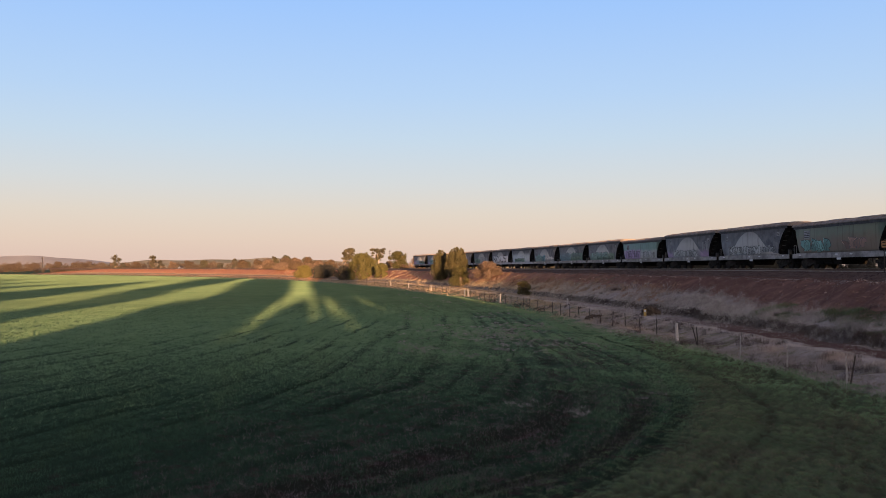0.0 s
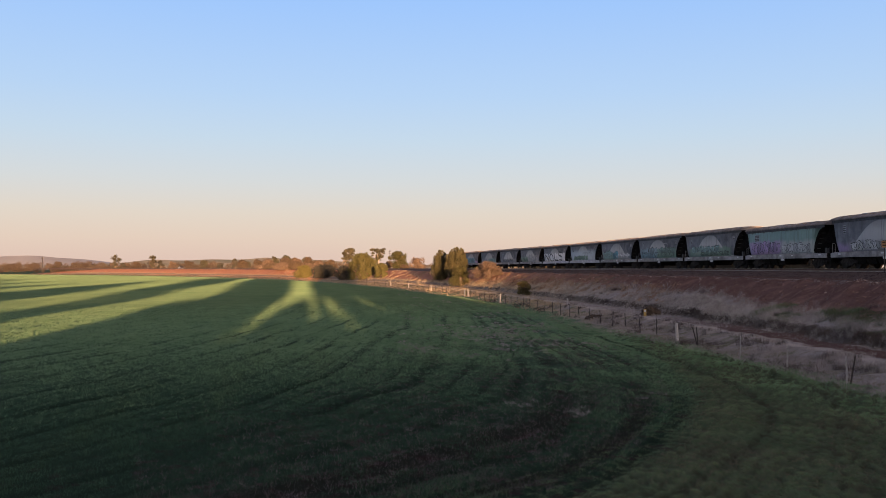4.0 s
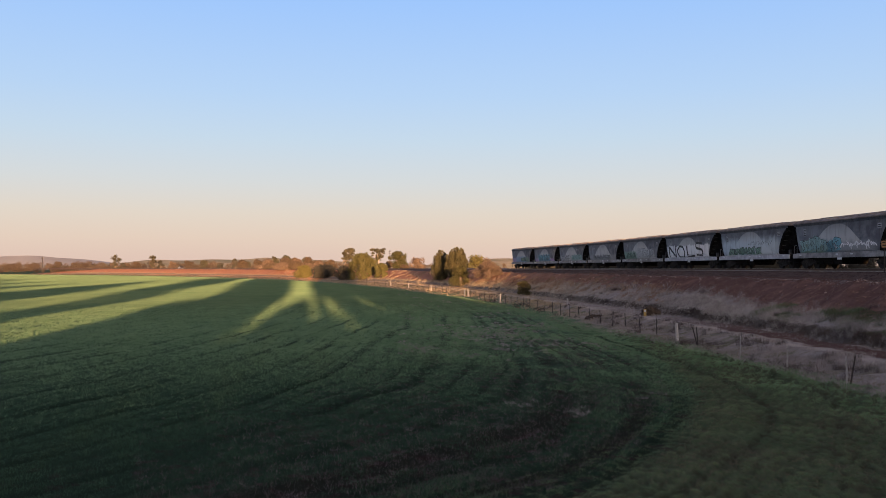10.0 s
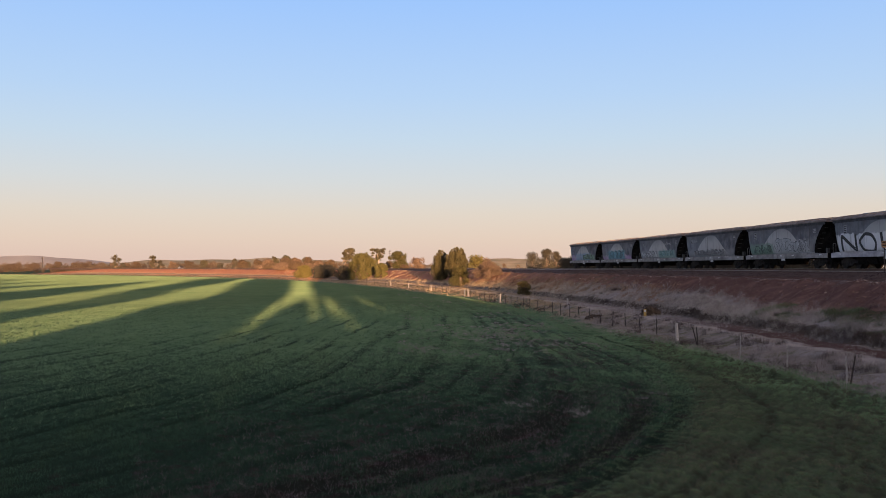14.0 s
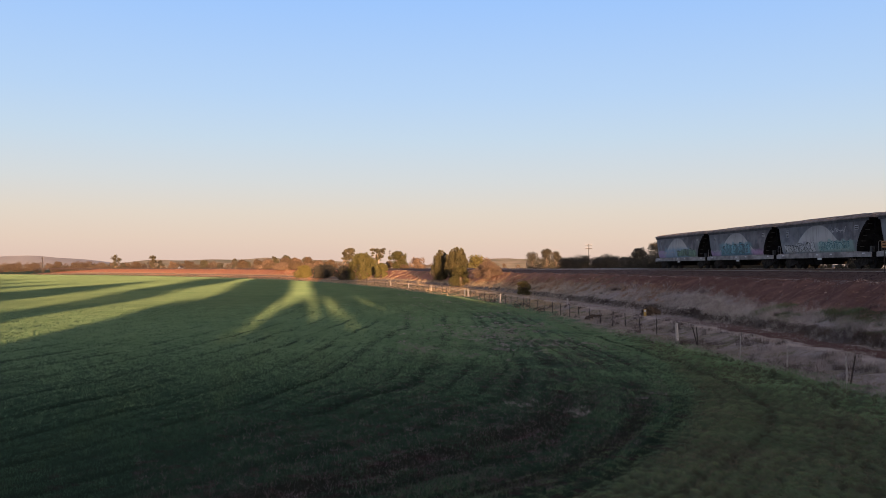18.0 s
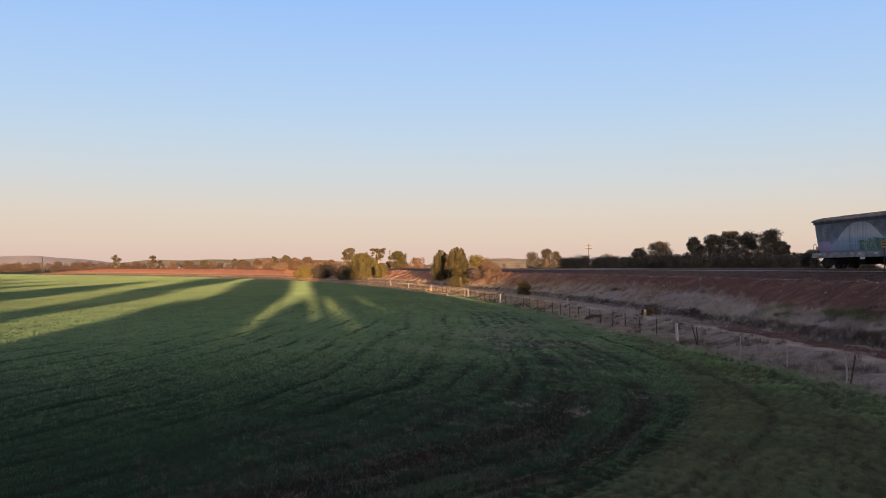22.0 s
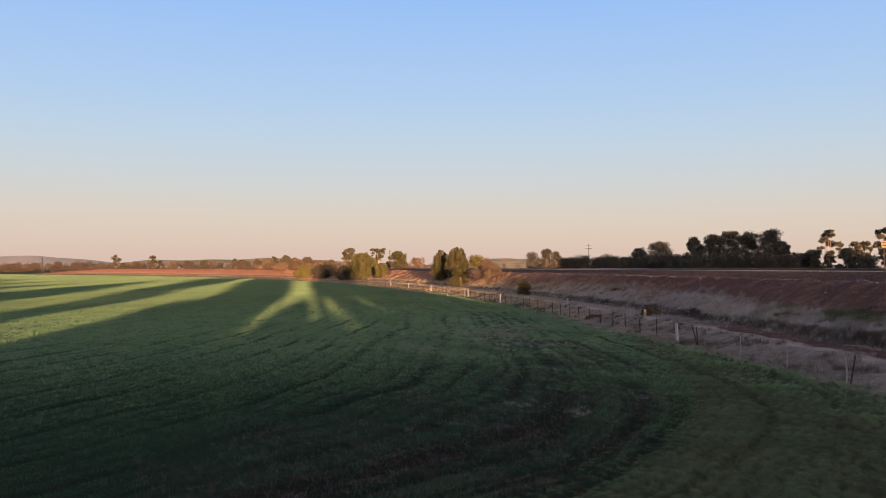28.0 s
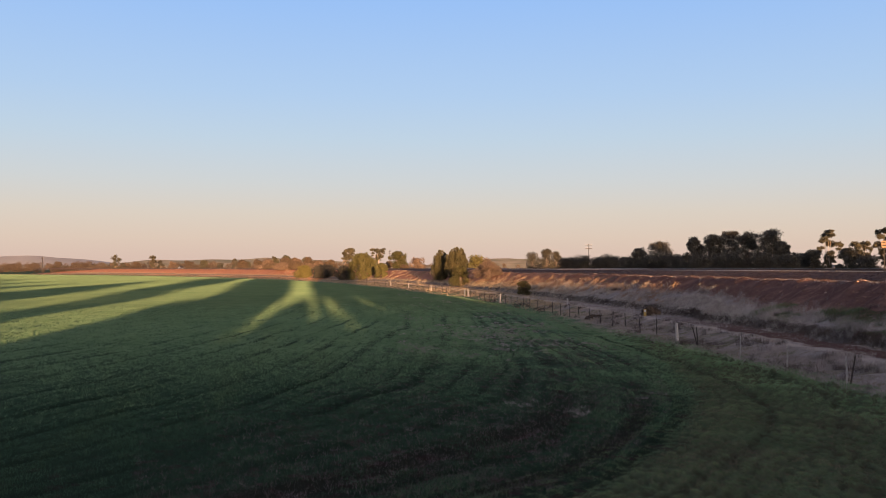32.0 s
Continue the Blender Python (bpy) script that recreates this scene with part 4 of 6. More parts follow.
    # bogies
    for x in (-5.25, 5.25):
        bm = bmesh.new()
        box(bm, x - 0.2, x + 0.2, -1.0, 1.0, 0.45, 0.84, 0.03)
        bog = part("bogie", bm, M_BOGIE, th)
        for sgn in (-1, 1):
            bm = bmesh.new()
            y0 = sgn * 0.98
            out = [(-1.15, 0.40), (-1.15, 0.60), (-0.7, 0.72), (-0.25, 0.80), (0.25, 0.80), (0.7, 0.72), (1.15, 0.60), (1.15, 0.40), (0.75, 0.44), (0.35, 0.24), (-0.35, 0.24), (-0.75, 0.44)]
            a = [bm.verts.new((x + u, y0 - 0.07, z)) for u, z in out]
            c = [bm.verts.new((x + u, y0 + 0.07, z)) for u, z in out]
            for ring in (a, c[::-1]):
                bm.faces.new(ring)
            for k in range(len(out)):
                bm.faces.new((a[k], c[k], c[(k + 1) % len(out)], a[(k + 1) % len(out)]))
            bmesh.ops.recalc_face_normals(bm, faces=bm.faces)
            part("side_frame", bm, M_FRAME, bog)
            bm = bmesh.new()
            for u in (-0.16, 0, 0.16):
                tube(bm, [(x + u, y0 + sgn * 0.02, 0.32), (x + u, y0 + sgn * 0.02, 0.62)], [0.055, 0.055], 8)
            part("spring", bm, M_FRAME, bog)
        for u in (-0.87, 0.87):
            ws = part("wheelset", WHEELSET, None, th, "worn steel wheels on an axle")
            ws.matrix_basis = pose(x + u, 0, 0.457)
    for sgn in (-1, 1):
        bm = bmesh.new()
        box(bm, min(sgn * 6.9, sgn * 7.3), max(sgn * 6.9, sgn * 7.3), -0.1, 0.1, 0.78, 1.0, 0.03)
        part("coupler", bm, M_BOGIE, th)
        # grab hoop or valve box, and a step below
        for side in (-1, 1):
            bm = bmesh.new()
            y = side * 1.36
            x0, x1 = sgn * 6.50, sgn * 6.90
            if sgn > 0:
                tube(bm, [(x0, y, 1.2), (x0, y, 1.86), (x0 + 0.06, y, 1.94), (x1 - 0.06, y, 1.94), (x1, y, 1.86), (x1, y, 1.2)], [0.02] * 6, 6)
                part("grab_hoop", bm, M_RUNGS, th, "pale grey steel grab hoop")
            else:
                box(bm, -6.92, -6.66, min(y, y - side * 0.2), max(y, y - side * 0.2), 1.2, 1.62, 0.02)
                part("valve_box", bm, M_RUNG, th, "dull grey valve box")
            bm = bmesh.new()
            for xx in (x0, x1):
                tube(bm, [(xx, y, 0.42), (xx, y, 0.9)], [0.018, 0.018], 6)
            for z in (0.42, 0.66):
                tube(bm, [(x0, y, z), (x1, y, z)], [0.018, 0.018], 6)
            part("step", bm, M_BOGIE, th)
        for z in (1.6, 2.0, 2.4, 2.8, 3.2):
            xx = sgn * float(np.interp(z, [1.45, 1.95, 2.5, 3.0, 3.45], [6.12, 6.22, 6.35, 6.49, 6.64] if sgn > 0 else [5.19, 5.40, 5.72, 6.10, 6.54]))
            for y in (-1.25, 0.95):
                bm = bmesh.new()
                box(bm, min(xx, xx + sgn * 0.05), max(xx, xx + sgn * 0.05), y, y + 0.3, z, z + 0.04)
                part("rung", bm, M_RUNG, th)
        for y in (-0.9, 0.9):
            bm = bmesh.new()
            tube(bm, [(sgn * 6.6, y, 1.55), (sgn * 6.6, y, 3.6 + d)], [0.06, 0.06], 6)
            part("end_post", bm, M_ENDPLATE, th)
    bm = bmesh.new()
    tube(bm, [(-6.75, 0.95, 2.25), (-6.68, 0.95, 2.25)], [0.28, 0.28], 14)
    part("brake_wheel", bm, M_BOGIE, th)
    # faded panels with bars for the numbers
    for sgn in (-1, 1):
        for x0, z0, w, hh in (((4.75, 2.62, 0.42, 0.62), (-5.5, 2.85, 0.5, 0.34)) if not low else ((4.1, 2.45, 0.9, 0.62),)):
            y = sgn * 1.487
            bm = bmesh.new()
            box(bm, x0, x0 + w, min(y, y + sgn * 0.006), max(y, y + sgn * 0.006), z0, z0 + hh)
            pl = part("number_panel", bm, M_FADED, th, "faded grey panel")
            for i in range(4 if hh > 0.5 else 2):
                y = sgn * 1.494
                bm = bmesh.new()
                box(bm, x0 + 0.05, x0 + w - 0.05, min(y, y + sgn * 0.004), max(y, y + sgn * 0.004), z0 + 0.06 + i * 0.14, z0 + 0.12 + i * 0.14)
                part("number_bar", bm, M_RUNG, pl)
        for x0 in (-6.2, -1.9, 0.1, 5.6):
            y = sgn * 1.462
            bm = bmesh.new()
            box(bm, x0, x0 + 0.35, min(y, y + sgn * 0.006), max(y, y + sgn * 0.006), 1.06, 1.16)
            part("sill_tag", bm, M_PLATE, th)
        y = sgn * 1.44
        bm = bmesh.new()
        box(bm, -0.35, 0.25, min(y, y + sgn * 0.01), max(y, y + sgn * 0.01), 0.70, 0.86)
        part("hanging_tag", bm, M_PLATE, th)
    return th


WHEELSET = make_wheelset()
WAGONS = []


def build_train():
    firsts = {}
    words = {0: "grey-blue grain hopper wagon with pale arch and lilac sprayed foot", 1: "grey-blue grain hopper wagon with pale arch and teal sprayed shapes", 2: "grey-blue grain hopper wagon with mint and grey sprayed blocks", 5: "grain hopper wagon sprayed silver with big black strokes", 6: "grain hopper wagon sprayed pale grey with green shapes", 7: "grey-blue grain hopper wagon with green and white sprayed shapes", 8: "grey-blue grain hopper wagon with blue and green sprayed shapes", 9: "grey-blue grain hopper wagon with outlined green sprayed shapes", 10: "low green grain hopper wagon with purple and pale sprayed shapes", 13: "low dull green grain hopper wagon with teal sprayed shapes"}
    for k in range(24):
        low, n = k in (10, 13), min(k, 14)
        if low not in firsts:
            firsts[low] = make_wagon(M_HOPPERS[n], low)
        w = copy_thing(firsts[low], pose(0, 0, 0))
        body = next(c for c in w.children if c.name.startswith("hopper_body"))
        body.data = body.data.copy()
        body.data.materials[0] = M_HOPPERS[n]
        if k < 15:
            spray_shapes(w, SPRAY[n][1], 40 + k)
        if k in (5, 6):
            for c in w.children:
                if c.name.startswith("side_sill"):
                    c.data = c.data.copy()
                    c.data.materials[0] = M_PALESILL
        w["label"] = words.get(k, "worn grey-blue grain hopper wagon with pale arch and grey sprayed shapes")
        WAGONS.append(w)
    for w in firsts.values():
        for c in w.children_recursive:
            bpy.data.objects.remove(c)
        bpy.data.objects.remove(w)


def wagon_pose(k, t):
    s = TAIL0 - PITCH * (k + 0.48) - SPEED * t
    a, b = on_arc(s - 5.25, TRACK), on_arc(s + 5.25, TRACK)
    mid = (a + b) / 2
    return pose(mid.x, mid.y, RAIL_TOP, 0, 0, math.degrees(math.atan2(b.y - a.y, b.x - a.x)))


def motions():
    """The train rolls by; each axle turns while its wagon is before the eye."""
    for k, w in enumerate(WAGONS):
        walk(w, [(t, wagon_pose(k, t)) for t in range(0, 33, 2)])
        leave = (TAIL0 - PITCH * (k + 0.5) + 22) / SPEED
        for ws in [c for c in w.children if c.name.startswith("wheelset")]:
            x, y, z = ws.matrix_basis.translation
            rows, t, turn = [], 0.0, 0.0
            while t < min(leave, 31.95):
                rows.append((t, pose(x, y, z, 0, turn, 0)))
                t += 1 / 15
                turn -= math.degrees(SPEED / 15 / 0.457)
            rows.append((32.0, pose(x, y, z, 0, turn, 0)))
            if len(rows) > 1:
                walk(ws, rows)


# ---- fence ----
def build_fence():
    fence = empty("wire_fence", pose(*on_arc(0, 16.1, 0.3)), "old wire fence with dark steel pickets and whitish timber posts", "fence")
    inv = fence.matrix_world.inverted()

    def foot(s):
        q = on_arc(s, 16.1)
        return Vector((q.x, q.y, float(height(np.array(q.x), np.array(q.y)))))

    bm = bmesh.new()
    box(bm, -0.032, 0.032, -0.005, 0.005, -0.2, 1.15)
    box(bm, -0.006, 0.006, 0, 0.045, -0.2, 1.15)
    picket = bpy.data.meshes.new("picket")
    bm.to_mesh(picket)
    picket.materials.append(M_PICKET)
    bm.free()
    bm = bmesh.new()
    tube(bm, [(0, 0, -0.2), (0.01, 0, 0.5), (0, 0.01, 1.2)], [0.10, 0.095, 0.085], 9)
    timber = bpy.data.meshes.new("timber_post")
    bm.to_mesh(timber)
    timber.materials.append(M_WOODPOST)
    bm.free()
    rnd = random.Random(3)
    whites = WHITE_POSTS
    s, spots = -3.95, []
    while s < 420:
        if min(abs(s - w) for w in whites) > 1.6:
            spots.append((s, False))
        s += 3.55
    spots += [(w, True) for w in whites]
    for s, white in sorted(spots):
        q = foot(s)
        ob = part("timber_post" if white else "picket", timber if white else picket, None, fence)
        ob.matrix_basis = inv @ pose(q.x, q.y, q.z, rnd.uniform(-4, 4), rnd.uniform(-5, 5), math.degrees(arc_turn(s)) + rnd.uniform(-20, 20))
    bm = bmesh.new()
    tube(bm, [(0, 0, -0.2), (0.01, 0, 0.5), (0, 0.01, 1.15)], [0.04, 0.037, 0.032], 6)
    thin = bpy.data.meshes.new("thin_post")
    bm.to_mesh(thin)
    thin.materials.append(M_STAKE)
    bm.free()
    # nearest posts: a leaning pair of pickets, thin pale stakes
    for s, me, rx, ry in ((-11.4, picket, 4, -14), (-11.55, picket, -3, -3), (-17.6, thin, 1, 1), (-22.9, thin, -2, 2), (-28.05, thin, 1, -2), (-28.3, picket, 2, 9)):
        q = foot(s)
        ob = part("picket" if me is picket else "thin_stake", me, None, fence)
        ob.matrix_basis = inv @ pose(q.x, q.y, q.z, rx, ry, 0)
    q = on_arc(33.0, 13.2)
    post = tagged(new("marker_post", timber), "short whitish timber post on dry grass", "marker post")
    post.matrix_world = pose(q.x, q.y, float(height(np.array(q.x), np.array(q.y))) - 0.45)
    for zz in (0.25, 0.5, 0.75, 0.98):
        bm = bmesh.new()
        pts, s = [], -40.0
        while s < 420:
            q = foot(s)
            pts.append(inv @ Vector((q.x, q.y, q.z + zz + 0.03 * math.sin(s * 1.7 + zz * 9))))
            s += 3.75 / 2
        tube(bm, pts, [0.0035] * len(pts), 3)
        part("wire", bm, M_WIRE, fence)
    return fence


M_STAKE = speckled("grey_weathered_stake", (0.20, 0.185, 0.165), (0.40, 0.37, 0.33), 14, 0.95, 0, 0.05)
WHITE_POSTS = [-8.0, 56.4, 79.6, 82.9, 114.0, 138.7, 159.7]


# ---- the trees behind the eye, whose gaps let the low sun through ----
GAPS = [[(-46.0, 6.5), (-44.4, 7.5), (-55.4, 12.3), (-60.2, 14.6), (-53.5, 15.2), (-43.3, 11.9), (-41.8, 9.9), (-38.5, 7.6), (-34.0, 6.0), (-34.3, 5.3)],
        [(-73, 9.2), (-61.3, 8.1), (-63.9, 9.6), (-61.3, 11.4), (-60.6, 14.6), (-74, 12.5)],
        [(-91.6, 11.0), (-82, 10.3), (-74.5, 12.5), (-94, 14.0)],
        [(-114, 13.4), (-100.5, 12.1), (-95, 13.8), (-117, 15.2)],
        [(-20.1, 3.8), (-28.6, 4.7), (-26.0, 6.3), (-26.3, 7.3), (-30.4, 9.4), (-28.8, 12.1), (-32.5, 17.6), (-27.0, 17.6), (-24.8, 11.7), (-18.5, 8.4), (-17.1, 7.1), (-21.2, 6.4), (-19.5, 4.8)],
        [(-6.3, 4.0), (-5.8, 5.4), (-4.0, 6.9), (-4.0, 8.1), (-6.6, 12.6), (-7.5, 30), (0.2, 30), (-0.2, 12), (0.3, 7.2), (-1.2, 6.5), (-4.1, 5.2), (-4.8, 3.9)]]
THIN = [[(-0.4, 4.7), (-0.1, 7.2), (1.0, 6.6), (0.5, 4.7)], [(1.7, 6.9), (3.0, 6.4), (4.1, 4.6), (2.7, 4.4)]]
FAINT = [[(7.4, 6.0), (8.2, 7.2), (8.8, 6.0), (7.8, 5.4)], [(10.3, 5.4), (11.2, 6.2), (12.4, 5.0), (11.2, 4.6)], [(-34.2, 5.7), (-34.2, 6.4), (-31.5, 7.0), (-31.4, 6.0)], [(-32.5, 8.2), (-31.9, 9.6), (-29.7, 9.1), (-29.7, 7.9)]]
BELT_Q = [-140, -122, -95, -75, -60, -53, -42, -32, -18, -8, 2, 3.2, 3.8, 8.5, 9.3, 10, 13.5, 14.2, 15, 19.4, 21, 22.4, 23.3, 23.6, 30.8, 31.2, 36, 36.5, 54, 57, 85, 88, 110]
BELT_H = [15, 14.8, 13.8, 12.5, 14.6, 15.4, 17.0, 17.0, 16.0, 14.2, 12.9, 12.7, 18.0, 17.6, 12.0, 16.5, 16.0, 10.8, 10.4, 9.45, 9.0, 8.5, 8.1, 0, 0, 5.2, 5.3, 7.2, 7.6, 17, 17, 13, 13]


RISE = math.tan(SUN_UP) / math.tan(radians(2.0))      # the belt stands taller for a higher sun


def open_to_sun(q, h, gaps):
    """Whether a place in the belt lies in a gap or close to its rim."""
    return any(inside(q + dq, h + dh, g) for g in gaps for dq, dh in ((0, 0), (0.35, 0), (-0.35, 0), (0, 0.35), (0, -0.35)))


def inside(q, h, poly):
    hit = False
    for (x0, y0), (x1, y1) in zip(poly, poly[1:] + poly[:1]):
        if (y0 > h) != (y1 > h) and q < (x1 - x0) * (h - y0) / (y1 - y0) + x0:
            hit = not hit
    return hit


def build_belt():
    rng = np.random.default_rng(11)
    along, across = Vector((math.sin(SUN_HEADING), math.cos(SUN_HEADING), 0)), Vector((math.cos(SUN_HEADING), -math.sin(SUN_HEADING), 0))
    q0 = -138.0
    while q0 < 108:
        wide = 11.5
        foot = across * (q0 + wide / 2) - along * 50
        zf = float(height(np.array(foot.x), np.array(foot.y)))
        top = RISE * float(np.interp(q0 + wide / 2, BELT_Q, BELT_H))
        th = empty("roadside_tree", pose(foot.x, foot.y, zf), "tall dense grey-green roadside gum tree", "tree", "roadside trees")
        pts = []
        for q in np.arange(q0, q0 + wide, 0.5):
            for h in np.arange(0.4, RISE * float(np.interp(q, BELT_Q, BELT_H)), 0.5):
                if not open_to_sun(q, h / RISE, GAPS[:5]) and not inside(q, h / RISE, GAPS[5]) and not (any(inside(q, h / RISE, g) for g in THIN) and rng.random() < 0.9) and not (any(inside(q, h / RISE, g) for g in FAINT) and rng.random() < 0.42):
                    pts.append((q, h))
            if 36.5 < q < 42.0:      # high crowns on clear stems beside the railway
                pts += [(q, h) for h in np.arange(12.6 if q < 39 else 10.4, 19.0, 0.55)]
        if len(pts) < 40:
            bpy.data.objects.remove(th)
            q0 += wide
            continue
        pts = np.array(pts)
        back = rng.uniform(-2.5, 2.5, len(pts) * 4)
        pts = np.repeat(pts, 4, 0) + rng.normal(0, 0.14, (len(pts) * 4, 2))
        c = np.stack([across.x * pts[:, 0] - along.x * (50 + back) - foot.x, across.y * pts[:, 0] - along.y * (50 + back) - foot.y, pts[:, 1] + back * math.tan(SUN_UP) - zf], -1)
        n = len(c)
        u = rng.normal(size=(n, 3))
        u /= np.linalg.norm(u, axis=1)[:, None]
        t = np.cross(u, np.array([along.x, along.y, 0.1]) + rng.normal(0, 0.25, (n, 3)))
        t /= np.linalg.norm(t, axis=1)[:, None]
        k = 0.44
        v = np.stack([c - u * k, c + t * k * 0.8, c + u * k, c - t * k * 0.8], 1).reshape(-1, 3)
        part("crown", mesh_np("crown", v, np.arange(4 * n).reshape(-1, 4), M_GUM), None, th)
        bm = bmesh.new()
        tube(bm, [(0, 0, -0.2), (0.1, 0, top * 0.4), (0, 0.1, top * 0.85)], [0.4, 0.3, 0.08], 8)
        part("trunk", bm, M_BARK, th)
        q0 += wide


# ---- distance ----
def build_hills():
    def ridge(name, label, dist, spans, material):
        n = 160
        ang = np.radians(np.linspace(-42, 42, n))
        px = 784 + 1492.6 * np.tan(ang)
        top = np.interp(px, [a for a, _ in spans], [b for _, b in spans])
        z = 5 + (475 - top) / 1492.6 * dist + 1.5 * np.sin(np.arange(n) * 0.9)
        x, y = dist * np.tan(ang), np.full(n, float(dist))
        verts, faces = [], []
        for i in range(n):
            verts += [(x[i] * 0.93, y[i] * 0.93, -1.0), (x[i] * 0.97, y[i] * 0.97, z[i] * 0.6), (x[i], y[i], z[i]), (x[i] * 1.06, y[i] * 1.06, -1.0)]
        for i in range(n - 1):
            for j in range(3):
                faces.append((4 * i + j, 4 * i + j + 1, 4 * i + j + 5, 4 * i + j + 4))
        return tagged(new(name, mesh_of(name, verts, faces, material)), label, "hill", kind="structure")

    # haze is put into the far range's pale tone
    m1 = speckled("haze_tinted_hillside", (0.205, 0.195, 0.185), (0.25, 0.235, 0.22), 0.004, 1.0)
    m2 = speckled("far_green_paddock", (0.13, 0.122, 0.075), (0.25, 0.205, 0.135), 0.02, 1.0)
    ridge("backdrop_range", "low hazy mauve range of hills on the horizon", 4300, [(-600, 466), (0, 454), (60, 453), (130, 458), (200, 465), (300, 476), (2200, 476)], m1)
    ridge("backdrop_rise", "low green and straw coloured rise on the horizon", 2600, [(-600, 473), (150, 470), (260, 461), (400, 460), (470, 457), (560, 461), (660, 466), (760, 470), (840, 461), (900, 457), (980, 461), (1060, 470), (1200, 474), (2200, 474)], m2)


def build_far_woods():
    """The far line of scrub along the horizon, as one tangle."""
    rng = np.random.default_rng(21)
    cs, rs = [], []
    for i in range(520):
        px = rng.uniform(-40, 620)
        dist = rng.uniform(760, 1500)
        r = rng.uniform(1.8, 4.2)
        cs.append((at_px(px, dist), dist, r * 0.8 + rng.random() ** 1.5 * (2 + dist * 0.0055)))
        rs.append(r)
    for i in range(160):
        px = rng.uniform(620, 1050)
        dist = rng.uniform(900, 1700)
        r = rng.uniform(1.2, 2.8)
        cs.append((at_px(px, dist), dist, r * 0.8 + rng.random() ** 1.4 * (1 + dist * 0.0058)))
        rs.append(r)
    v, f = leaf_cloud(rng, np.array(cs), np.array(rs), 90000, 0.55, single=True)
    v[:, 2] = np.maximum(v[:, 2], 0.0)
    tagged(new("far_woods", mesh_np("far_woods", v, f, M_SCRUB)), "far line of olive scrub and trees on the plain", "woods", kind="stuff")


def build_pole(px, dist, top, arms=2, label="weathered timber power pole with crossarms"):
    x = at_px(px, dist)
    z = float(height(np.array(x), np.array(float(dist))))
    th = empty("power_pole", pose(x, dist, z), label, "power pole", "power poles")
    h = top - z
    r = max(0.14, dist * 0.0004)
    bm = bmesh.new()
    tube(bm, [(0, 0, -0.2), (0, 0, h)], [r * 1.2, r * 0.8], 8)
    part("pole", bm, M_PICKET, th)
    for i in range(arms):
        bm = bmesh.new()
        z = h - 0.5 - i * 1.3
        box(bm, -1.3, 1.3, -0.07, 0.07, z - 0.1, z + 0.1)
        arm = part("crossarm", bm, M_PICKET, th)
        for u in (-1.15, -0.45, 0.45, 1.15):
            bm = bmesh.new()
            tube(bm, [(u, 0, z + 0.1), (u, 0, z + 0.32)], [0.07, 0.05], 6)
            part("insulator", bm, M_PLATE, arm)


def plant(name, px, dist, top_px, width_px, leaves, label, **kw):
    """A tree or shrub at a depth, its crown's top and breadth given by angle."""
    build_tree(name, at_px(px, dist), dist, 5 + (475 - top_px) / 1492.6 * dist, width_px / 1492.6 * dist, leaves, kw.pop("bark", M_BARK), label, **kw)


